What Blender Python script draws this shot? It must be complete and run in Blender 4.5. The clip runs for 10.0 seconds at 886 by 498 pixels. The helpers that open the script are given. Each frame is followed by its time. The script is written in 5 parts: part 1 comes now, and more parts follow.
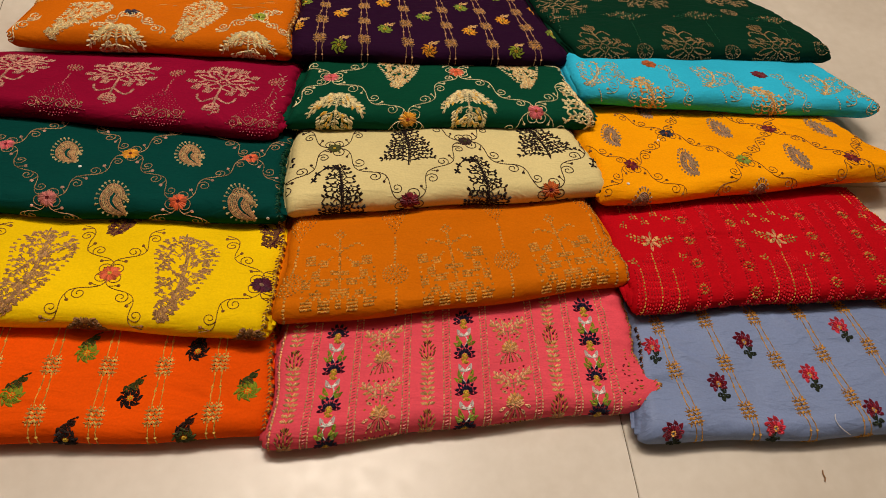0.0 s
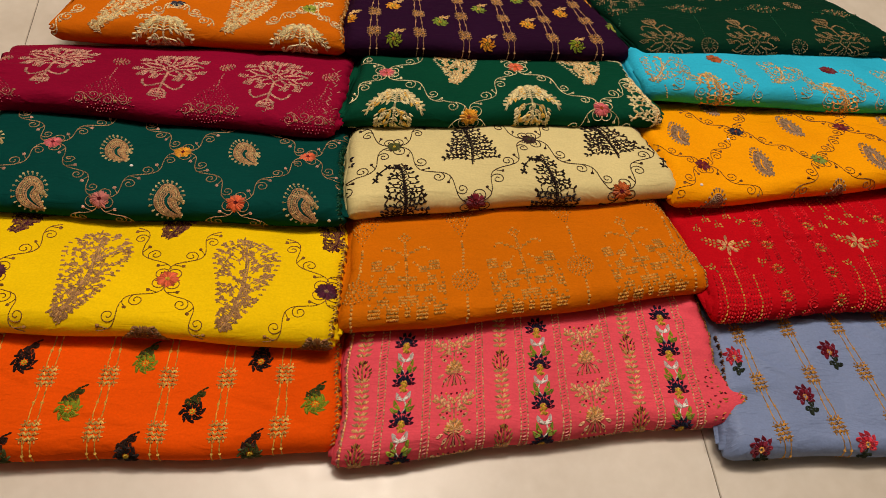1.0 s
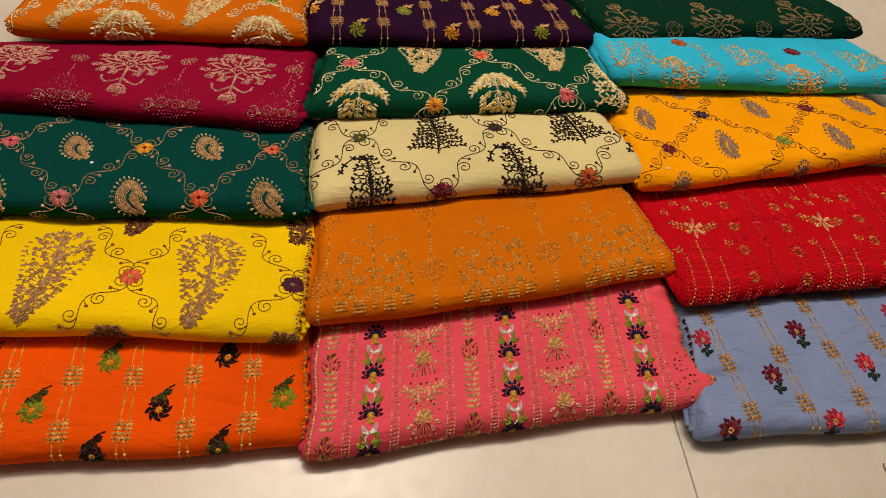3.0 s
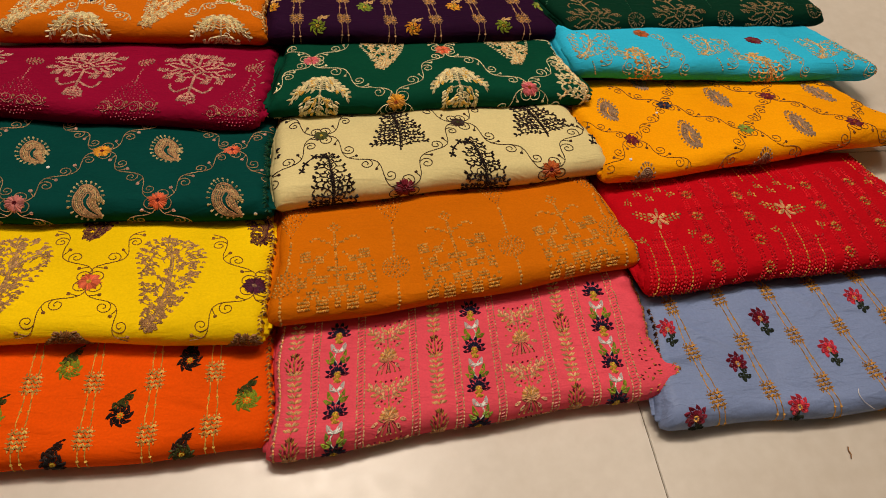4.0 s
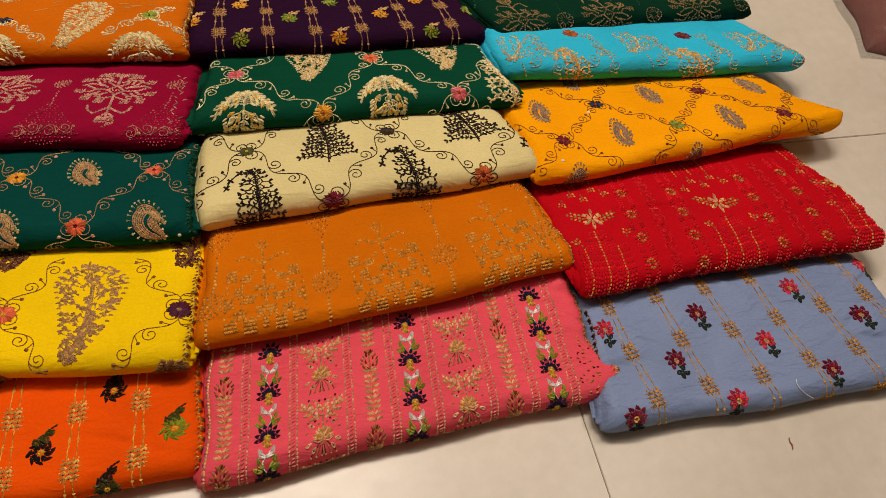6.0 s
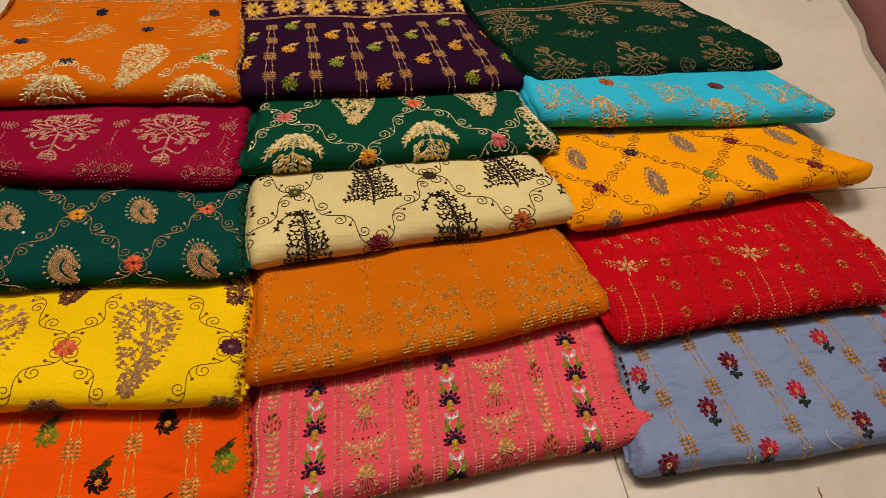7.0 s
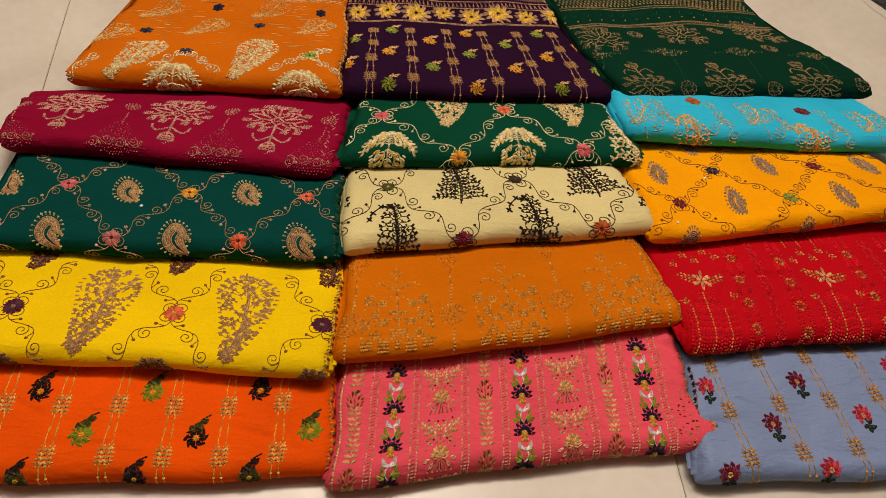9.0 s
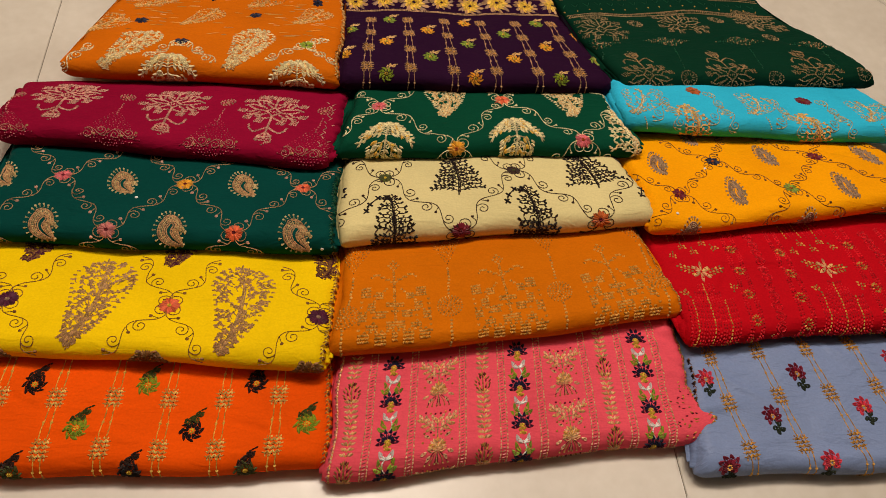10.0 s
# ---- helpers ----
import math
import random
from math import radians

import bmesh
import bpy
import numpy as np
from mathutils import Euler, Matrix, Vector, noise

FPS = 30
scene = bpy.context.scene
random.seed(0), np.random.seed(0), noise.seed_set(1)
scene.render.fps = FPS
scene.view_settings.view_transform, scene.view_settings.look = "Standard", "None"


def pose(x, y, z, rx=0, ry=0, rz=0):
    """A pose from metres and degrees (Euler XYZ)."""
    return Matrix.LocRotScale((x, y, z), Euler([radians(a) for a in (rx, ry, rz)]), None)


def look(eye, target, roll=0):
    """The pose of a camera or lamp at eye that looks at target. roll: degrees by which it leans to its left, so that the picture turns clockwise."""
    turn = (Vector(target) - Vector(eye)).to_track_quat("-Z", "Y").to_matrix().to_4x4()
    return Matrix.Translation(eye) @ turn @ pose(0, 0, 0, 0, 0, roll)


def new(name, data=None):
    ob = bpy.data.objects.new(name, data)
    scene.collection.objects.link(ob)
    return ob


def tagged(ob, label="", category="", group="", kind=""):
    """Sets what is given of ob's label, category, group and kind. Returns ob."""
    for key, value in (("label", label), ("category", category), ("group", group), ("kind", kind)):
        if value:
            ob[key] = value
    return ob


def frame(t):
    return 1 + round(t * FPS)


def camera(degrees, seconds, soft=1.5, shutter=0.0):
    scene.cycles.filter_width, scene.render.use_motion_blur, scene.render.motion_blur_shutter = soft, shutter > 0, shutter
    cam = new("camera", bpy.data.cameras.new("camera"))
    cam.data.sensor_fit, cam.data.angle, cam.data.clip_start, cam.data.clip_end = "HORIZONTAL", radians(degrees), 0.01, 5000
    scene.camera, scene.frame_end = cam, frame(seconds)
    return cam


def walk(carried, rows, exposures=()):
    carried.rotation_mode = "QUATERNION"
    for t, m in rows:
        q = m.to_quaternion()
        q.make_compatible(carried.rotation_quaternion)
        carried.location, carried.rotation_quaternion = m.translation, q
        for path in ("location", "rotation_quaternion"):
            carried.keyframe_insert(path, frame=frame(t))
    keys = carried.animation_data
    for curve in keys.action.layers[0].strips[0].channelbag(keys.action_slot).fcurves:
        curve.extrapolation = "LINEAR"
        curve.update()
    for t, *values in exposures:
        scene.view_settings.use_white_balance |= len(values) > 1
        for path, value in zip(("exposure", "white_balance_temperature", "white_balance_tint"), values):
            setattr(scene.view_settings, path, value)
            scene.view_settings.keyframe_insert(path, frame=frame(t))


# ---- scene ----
cam = camera(57.64, 10.0, soft=0.8)
PATH = [
    (0, (-0.2492, -0.5913, 0.8245), (-0.0996, -0.0169, 0.0197), 11.43),
    (0.5, (-0.2814, -0.5732, 0.7992), (-0.1299, -0.0021, -0.0075), 11.78),
    (1, (-0.3171, -0.5492, 0.7845), (-0.1706, 0.0203, -0.0243), 11.45),
    (1.5, (-0.3242, -0.5477, 0.7828), (-0.1767, 0.0229, -0.025), 11.36),
    (2, (-0.32, -0.5493, 0.7811), (-0.1679, 0.018, -0.0283), 11.42),
    (2.5, (-0.3105, -0.5503, 0.7815), (-0.1506, 0.013, -0.0291), 11.64),
    (4, (-0.2782, -0.5515, 0.7826), (-0.0896, -0.0001, -0.03), 12.09),
    (4.5, (-0.2641, -0.5503, 0.7853), (-0.0636, 0.0018, -0.024), 12.01),
    (5, (-0.2536, -0.5463, 0.7835), (-0.0407, 0.0046, -0.0234), 12.08),
    (5.5, (-0.2418, -0.5467, 0.7813), (-0.0184, 0.0015, -0.0247), 12.11),
    (5.7, (-0.2364, -0.5465, 0.7782), (-0.0077, 0.0003, -0.0272), 12.24),
    (6.8, (-0.2535, -0.5383, 0.8034), (-0.0317, 0.0266, 0.0086), 11.98),
    (7, (-0.2698, -0.5365, 0.8157), (-0.057, 0.0369, 0.0245), 11.84),
    (7.5, (-0.2894, -0.5306, 0.8307), (-0.107, 0.0557, 0.0414), 11.28),
    (8, (-0.3039, -0.5572, 0.845), (-0.1466, 0.0358, 0.0553), 10.80),
    (8.5, (-0.3048, -0.569, 0.8484), (-0.1613, 0.0225, 0.0549), 10.59),
    (9, (-0.3051, -0.5699, 0.8463), (-0.1668, 0.0199, 0.0507), 10.50),
    (9.5, (-0.302, -0.5679, 0.8434), (-0.1654, 0.0181, 0.0447), 10.45),
    (10, (-0.2994, -0.5659, 0.8402), (-0.1628, 0.0159, 0.0384), 10.43),
]
walk(cam, [(t, look(eye, target, roll)) for t, eye, target, roll in PATH])

# ---- light ----
world = bpy.data.worlds.new("room_air")
scene.world = world
world.use_nodes = True
world.node_tree.nodes["Background"].inputs[0].default_value = (1.0, 0.93, 0.84, 1)
world.node_tree.nodes["Background"].inputs[1].default_value = 0.012
scene.view_settings.exposure = 0.0


def ceiling_lamp(x, y, z, sx, sy, watts):
    lamp = bpy.data.lights.new("ceiling_light", "AREA")
    lamp.shape, lamp.size, lamp.size_y, lamp.energy = "RECTANGLE", sx, sy, watts
    lamp.color = (1.0, 0.855, 0.72)
    ob = new("ceiling_light", lamp)
    ob.matrix_world = pose(x, y, z)
    return ob


ceiling_lamp(-0.2, 0.70, 2.75, 1.0, 0.4, 54)
ceiling_lamp(-1.2, 0.4, 2.75, 0.4, 0.9, 13)
ceiling_lamp(1.2, 0.4, 2.75, 0.4, 0.9, 13)


# ---- materials ----
def material(name, rough=0.8, metal=0.0):
    m = bpy.data.materials.new(name)
    m.use_nodes = True
    t = m.node_tree
    b = t.nodes["Principled BSDF"]
    b.inputs["Roughness"].default_value, b.inputs["Metallic"].default_value = rough, metal
    return m, t, b


def node(t, kind, **inputs):
    n = t.nodes.new(kind)
    for key, value in inputs.items():
        n.inputs[key.replace("_", " ")].default_value = value
    return n


def shades(t, source, low, high, a=0.0, b=1.0):
    ramp = t.nodes.new("ShaderNodeValToRGB")
    ramp.color_ramp.elements[0].position, ramp.color_ramp.elements[1].position = a, b
    ramp.color_ramp.elements[0].color, ramp.color_ramp.elements[1].color = (*low, 1), (*high, 1)
    t.links.new(source, ramp.inputs[0])
    return ramp.outputs[0]


def scaled(c, f):
    return tuple(min(1.0, v * f) for v in c)


def cloth_material(name, colour, rough=0.78, crease=0.5, lie=0.25, gloss=0.05):
    m, t, b = material(name, rough)
    place = t.nodes.new("ShaderNodeTexCoord").outputs["Object"]
    big = node(t, "ShaderNodeTexNoise", Scale=9.0, Detail=3.0)
    fine = node(t, "ShaderNodeTexNoise", Scale=420.0, Detail=2.0)
    for n in (big, fine):
        t.links.new(place, n.inputs["Vector"])
    mix = t.nodes.new("ShaderNodeMix")
    mix.data_type, mix.blend_type = "RGBA", "MULTIPLY"
    mix.inputs["Factor"].default_value = 1.0
    t.links.new(shades(t, big.outputs[0], scaled(colour, 0.90), scaled(colour, 1.06), 0.3, 0.7), mix.inputs["A"])
    t.links.new(shades(t, fine.outputs[0], (0.91, 0.91, 0.91), (1, 1, 1), 0.3, 0.7), mix.inputs["B"])
    t.links.new(mix.outputs["Result"], b.inputs["Base Color"])
    b.inputs["Specular IOR Level"].default_value = gloss
    # creases drawn out along the width, and the weave
    stretch = t.nodes.new("ShaderNodeMapping")
    stretch.inputs["Scale"].default_value = (15, 33, 26)
    stretch.inputs["Rotation"].default_value = (0, 0, lie)
    t.links.new(place, stretch.inputs["Vector"])
    fold = node(t, "ShaderNodeTexNoise", Scale=1.0, Detail=4.0, Roughness=0.55, Distortion=0.6)
    t.links.new(stretch.outputs[0], fold.inputs["Vector"])
    soft = node(t, "ShaderNodeBump", Strength=crease, Distance=0.005)
    t.links.new(fold.outputs[0], soft.inputs["Height"])
    # short sharp creases
    nick = t.nodes.new("ShaderNodeMapping")
    nick.inputs["Scale"].default_value = (20, 62, 40)
    nick.inputs["Rotation"].default_value = (0, 0, -0.5 - lie)
    t.links.new(place, nick.inputs["Vector"])
    sharp = node(t, "ShaderNodeTexNoise", Scale=1.0, Detail=2.0, Distortion=1.4)
    t.links.new(nick.outputs[0], sharp.inputs["Vector"])
    ridge = shades(t, sharp.outputs[0], (0, 0, 0), (1, 1, 1), 0.50, 0.78)
    bump = node(t, "ShaderNodeBump", Strength=0.30, Distance=0.0030)
    t.links.new(ridge, bump.inputs["Height"])
    t.links.new(soft.outputs[0], bump.inputs["Normal"])
    weave = node(t, "ShaderNodeBump", Strength=0.22, Distance=0.0006)
    t.links.new(fine.outputs[0], weave.inputs["Height"])
    t.links.new(bump.outputs[0], weave.inputs["Normal"])
    t.links.new(weave.outputs[0], b.inputs["Normal"])
    return m


def thread_material(name, colour, rough=0.5, metal=0.0):
    m, t, b = material(name, rough, metal)
    island = t.nodes.new("ShaderNodeNewGeometry").outputs["Random Per Island"]
    t.links.new(shades(t, island, scaled(colour, 0.55), scaled(colour, 1.35)), b.inputs["Base Color"])
    b.inputs["Specular IOR Level"].default_value = 0.25
    return m


def floor_material():
    m, t, b = material("polished_cream_tile", 0.28)
    place = t.nodes.new("ShaderNodeTexCoord").outputs["Object"]
    big = node(t, "ShaderNodeTexNoise", Scale=3.5, Detail=6.0, Roughness=0.6, Distortion=0.8)
    fine = node(t, "ShaderNodeTexNoise", Scale=60.0, Detail=4.0)
    for n in (big, fine):
        t.links.new(place, n.inputs["Vector"])
    mix = t.nodes.new("ShaderNodeMix")
    mix.data_type, mix.blend_type = "RGBA", "MULTIPLY"
    mix.inputs["Factor"].default_value = 1.0
    t.links.new(shades(t, big.outputs[0], (0.60, 0.545, 0.465), (0.69, 0.64, 0.555), 0.35, 0.7), mix.inputs["A"])
    t.links.new(shades(t, fine.outputs[0], (0.93, 0.92, 0.90), (1, 1, 1), 0.3, 0.7), mix.inputs["B"])
    t.links.new(mix.outputs["Result"], b.inputs["Base Color"])
    t.links.new(shades(t, fine.outputs[0], (0.24,) * 3, (0.40,) * 3), b.inputs["Roughness"])
    return m


def plain(name, colour, rough=0.7, grain=30.0):
    m, t, b = material(name, rough)
    place = t.nodes.new("ShaderNodeTexCoord").outputs["Object"]
    n = node(t, "ShaderNodeTexNoise", Scale=grain, Detail=4.0)
    t.links.new(place, n.inputs["Vector"])
    t.links.new(shades(t, n.outputs[0], scaled(colour, 0.85), scaled(colour, 1.08), 0.3, 0.7), b.inputs["Base Color"])
    return m


# ---- mesh helpers ----
def mesh_of(name, verts, faces, mats, slots=None, smooth=True):
    me = bpy.data.meshes.new(name)
    me.from_pydata(verts.tolist() if isinstance(verts, np.ndarray) else verts, [], faces.tolist() if isinstance(faces, np.ndarray) else faces)
    for m in mats:
        me.materials.append(m)
    if slots is not None:
        me.polygons.foreach_set("material_index", np.asarray(slots, dtype=np.int32))
    me.polygons.foreach_set("use_smooth", np.full(len(me.polygons), smooth))
    me.update()
    return me


def part(name, me, parent, label=""):
    ob = new(name, me)
    ob.parent = parent
    return tagged(ob, label) if label else ob


def box(x0, x1, y0, y1, z0, z1, bevel=0.0):
    bm = bmesh.new()
    bmesh.ops.create_cube(bm, size=1.0)
    for v in bm.verts:
        v.co = ((x0 + x1) / 2 + v.co.x * (x1 - x0), (y0 + y1) / 2 + v.co.y * (y1 - y0), (z0 + z1) / 2 + v.co.z * (z1 - z0))
    if bevel:
        bmesh.ops.bevel(bm, geom=bm.edges[:], offset=bevel, segments=2, affect="EDGES")
    return bm


def from_bm(name, bm, mat):
    me = bpy.data.meshes.new(name)
    bm.to_mesh(me)
    bm.free()
    me.materials.append(mat)
    return me


# ---- the room ----
GROUT = plain("dark_grout", (0.20, 0.16, 0.12), 0.9)
TILE = floor_material()
# walls are out of view; their dark tone cuts the bounced fill light
WALL = plain("dim_unseen_wall", (0.27, 0.22, 0.17), 0.8, 8.0)
# unseen ceiling, added to close the room, toned down for less ambient light
CEIL = plain("dim_unseen_ceiling", (0.62, 0.59, 0.55), 0.9, 8.0)
X0, X1, Y0, Y1, HIGH = -2.6, 2.6, -2.6, 2.8, 2.8
floor = tagged(new("floor", from_bm("floor", box(X0, X1, Y0, Y1, -0.08, -0.0025), GROUT)), "dark grout bed under large polished cream tiles", "floor", kind="structure")
for nm, b in (("wall_north", (X0, X1, Y1, Y1 + 0.1, 0, HIGH)), ("wall_south", (X0, X1, Y0 - 0.1, Y0, 0, HIGH)), ("wall_west", (X0 - 0.1, X0, Y0, Y1, 0, HIGH)), ("wall_east", (X1, X1 + 0.1, Y0, Y1, 0, HIGH))):
    tagged(new(nm, from_bm(nm, box(*b), WALL)), "unseen shop wall, kept dark to limit bounced light", "wall", kind="structure")
tagged(new("ceiling", from_bm("ceiling", box(X0, X1, Y0, Y1, HIGH, HIGH + 0.1), CEIL)), "unseen shop ceiling, toned down to limit bounced light", "ceiling", kind="structure")
JX, JY, SIDE, GAP = 0.086, 0.104, 0.80, 0.0005
# ---- folded cloth: shape ----
# name: front-left, front-right, left and right side points further back (plan, metres), row from the front
PLAN = {
    "orange": ((-0.715, -0.246), (-0.308, -0.252), (-0.702, -0.134), (-0.298, -0.132), 1),
    "pink": ((-0.313, -0.266), (0.110, -0.238), (-0.294, -0.143), (0.109, -0.096), 1),
    "blue": ((0.098, -0.280), (0.512, -0.279), (0.108, -0.131), (0.492, -0.116), 1),
    "yellow": ((-0.715, -0.122), (-0.305, -0.156), (-0.705, 0.003), (-0.293, 0.001), 2),
    "ochre": ((-0.301, -0.141), (0.113, -0.096), (-0.288, -0.001), (0.099, 0.032), 2),
    "red": ((0.109, -0.134), (0.520, -0.113), (0.108, 0.013), (0.498, 0.050), 2),
    "teal": ((-0.712, 0.026), (-0.299, -0.002), (-0.705, 0.161), (-0.288, 0.131), 3),
    "cream": ((-0.294, 0.010), (0.119, 0.048), (-0.284, 0.148), (0.096, 0.154), 3),
    "mustard": ((0.108, 0.029), (0.562, 0.078), (0.104, 0.155), (0.512, 0.180), 3),
    "magenta": ((-0.718, 0.180), (-0.306, 0.139), (-0.719, 0.270), (-0.276, 0.278), 4),
    "green": ((-0.296, 0.161), (0.119, 0.164), (-0.268, 0.276), (0.104, 0.276), 4),
    "turquoise": ((0.116, 0.215), (0.570, 0.200), (0.107, 0.299), (0.531, 0.307), 4),
    "rust": ((-0.664, 0.307), (-0.289, 0.289), (-0.635, 0.437), (-0.277, 0.518), 5),
    "purple": ((-0.286, 0.289), (0.107, 0.294), (-0.279, 0.477), (0.073, 0.509), 5),
    "bottle": ((0.120, 0.299), (0.550, 0.322), (0.078, 0.538), (0.455, 0.552), 5),
}
# where a corner of the cloth is pulled out: reach, and where along the side
BEAK = {"pink": (0.025, 0.004, 0.026), "green": (0.010, -0.010, 0.030), "mustard": (0.018, 0.0, 0.018), "turquoise": (0.006, -0.010, 0.02)}
NAMES = list(PLAN)
LIMP = ("blue", "magenta", "red", "rust")  # the softest, most creased cottons


def unit(v):
    return v / np.hypot(*v)


class Cloth:
    """A bolt of folded cloth: x runs across it from its left edge, q backwards from the crown of its front fold (minus: down the fold)."""

    def __init__(self, name):
        fl, fr, sl, sr, self.row = [np.array(p, float) if n < 4 else p for n, p in enumerate(PLAN[name])]
        self.seed = NAMES.index(name) * 1.7 + 0.6
        self.fl, self.fr, self.dl, self.dr = fl, fr, unit(sl - fl), unit(sr - fr)
        self.beak, self.short = BEAK.get(name), 0.74 if name == "magenta" else 1.0
        self.w = float(np.hypot(*(fr - fl)))
        self.h = 0.036 if self.row == 1 else 0.0335
        self.zb = 0.0 if self.row == 1 else 0.0365
        dice, soft = np.random.default_rng(NAMES.index(name) + 11), 1.5 if name in LIMP else 1.0
        self.creases = [(dice.choice([dice.uniform(0.0, 0.22), dice.uniform(0.2, 0.8), dice.uniform(0.8, 1.0)]) * self.w, dice.uniform(-0.02, 0.13), dice.normal(0, 0.5), soft * dice.uniform(0.0008, 0.0021) * dice.choice([-1, 1]), dice.uniform(0.018, 0.060), dice.uniform(0.0035, 0.0070)) for _ in range(13)]
        self.depth = 0.305 if self.row == 5 else 0.165 if name == "magenta" else 0.205

    def crown(self, d):
        """Height of the upper side, d behind the front."""
        top = self.zb + self.h
        if self.row == 1:
            z = np.where(d < 0.15, top, top - (d - 0.15) * 0.33)
        else:
            z = np.where(d < 0.148, top - 0.030 * (np.clip(d, 0, 1) / 0.148) ** 1.5, 0.040 - (d - 0.148) * 0.30)
        return np.maximum(z, 0.020 if self.row == 5 else 0.016)

    def base(self, d):
        return np.maximum(self.zb - 0.30 * np.clip(d, 0, None), 0.0)

    def at(self, x, q, under=0.0, out=0.0):
        """World places (n, 3) for x and q; under: 0 on the cloth's face, towards 1 in the heart of the bolt; out: lift off the face."""
        x, q = np.asarray(x, float), np.asarray(q, float)
        k, r = self.seed, self.h / 2
        turn = np.clip(-q / r, 0, np.pi)
        rest = np.clip(-q - np.pi * r, 0, None)
        d = np.where(q >= 0, r + q, r - r * np.sin(turn)) + rest
        flat = np.clip(q, 0, None)
        # soft swells and creases
        wob = 0.0016 * np.sin(9 * x + 3 * k) * np.sin(21 * q + k) + 0.0011 * np.sin(31 * x + 17 * q + 5 * k) + 0.0007 * np.sin(67 * x - 41 * q + k)
        # creases that start from the fold and the sides, long and short
        for cx, cq, lean, high, long, thin in self.creases:
            u, v = (x - cx) * np.cos(lean) + (q - cq) * np.sin(lean), (q - cq) * np.cos(lean) - (x - cx) * np.sin(lean)
            v = v + 0.10 * u * np.sin(40 * u + k)
            wob = wob + high * np.exp(-((v / thin) ** 2) - (u / long) ** 2)
        top = self.crown(d) + wob * np.clip(1.2 - turn, 0, 1)
        low = self.base(d)
        mid = (top + low) / 2
        z = np.where(turn > 0, mid + (top - low) / 2 * np.cos(turn), top)
        z = np.where(rest > 0, low, z)
        # the sides thin out into rounded edges
        e = np.clip(np.minimum(x, self.w - x), 0, None)
        tw = 0.016
        thin = np.sqrt(np.clip(1 - (1 - np.clip(e / tw, 0, 1)) ** 2, 0, 1))
        thin = 0.34 + 0.66 * thin
        rise = low + (top - low) * 0.30
        z = rise + (z - rise) * thin
        z = np.where(z < low, low, z)
        z = z + (mid - z) * under
        # the front line wavers and its corners are rounded off
        back = 0.0025 * np.sin(13 * x + 2 * k) + 0.0014 * np.sin(37 * x + k)
        back = back + 0.005 * (1 - np.clip(e / 0.012, 0, 1)) ** 2
        d = d + back + under * r
        t = x / self.w
        p = self.fl + t[..., None] * (self.fr - self.fl)
        way = self.dl + t[..., None] * (self.dr - self.dl)
        p = p + way * (d * np.clip(self.short + (1 - self.short) * 1.25 * t, 0, 1))[..., None]
        # edges run a little crooked
        side = 0.003 * np.sin(29 * q + 2 * k) + 0.0015 * np.sin(71 * q + k) + 0.0022 * np.abs(np.sin(150 * q + k)) * np.where(t > 0.5, 1, 0)
        p = p + (self.fr - self.fl) / self.w * (side * (1 - np.clip(e / 0.06, 0, 1)) * np.where(t > 0.5, 1, -1))[..., None]
        if self.beak:
            reach, at, spread = self.beak
            push = reach * np.exp(-(((q - at) / spread) ** 2)) * np.clip((t - 0.90) / 0.10, 0, 1.0) ** 2
            p = p + (self.fr - self.fl) / self.w * push[..., None]
            z = z + (0.42 if self.row == 1 else 0.15) * push
        place = np.concatenate([p, z[..., None]], -1)
        if out:
            place = place + out * self.normal(x, q)
        return place

    def normal(self, x, q):
        s = 0.0015
        a = self.at(x + s, q) - self.at(x - s, q)
        b = self.at(x, q + s) - self.at(x, q - s)
        n = np.cross(a, b)
        return n / np.maximum(np.linalg.norm(n, axis=-1, keepdims=True), 1e-9)


# ---- bolts of cloth ----
COLOURS = {
    "orange": (0.86, 0.090, 0.002), "pink": (0.80, 0.088, 0.125), "blue": (0.205, 0.275, 0.475),
    "yellow": (0.90, 0.60, 0.003), "ochre": (0.62, 0.152, 0.002), "red": (0.49, 0.0035, 0.010),
    "teal": (0.0018, 0.052, 0.044), "cream": (0.70, 0.60, 0.285), "mustard": (1.0, 0.380, 0.002),
    "magenta": (0.26, 0.0032, 0.030), "green": (0.0024, 0.056, 0.029), "turquoise": (0.032, 0.51, 0.77),
    "rust": (0.60, 0.135, 0.003), "purple": (0.022, 0.0045, 0.023), "bottle": (0.0026, 0.031, 0.016),
}
LABELS = {
    "orange": "folded bright orange cotton with embroidered flowers and gold squares",
    "pink": "folded coral pink cotton with embroidered lotus columns and gold stripes",
    "blue": "folded slate blue cotton with embroidered red flowers and gold squares",
    "yellow": "folded bright yellow cotton with large mauve embroidered trees and vines",
    "ochre": "folded ochre cotton with gold cross-stitch medallions",
    "red": "folded deep red cotton with tone-on-tone stitched stripes and gold flowers",
    "teal": "folded dark teal cotton with beige embroidered paisleys and vines",
    "cream": "folded cream cotton with black embroidered trees and scrolling vines",
    "mustard": "folded mustard yellow cotton with small mauve paisleys and vines",
    "magenta": "folded dark magenta cotton with pale cross-stitch trees",
    "green": "folded green cotton with cream and gold embroidered trees and vines",
    "turquoise": "folded turquoise cotton with gold embroidered trees",
    "rust": "folded rust orange cotton with cream embroidered trees and a lace border",
    "purple": "folded dark purple cotton with small flowers and a floral border",
    "bottle": "folded bottle green cotton with gold cross-stitch trees and border",
}
CLOTHS, BOLTS, FABRIC = {}, {}, {}


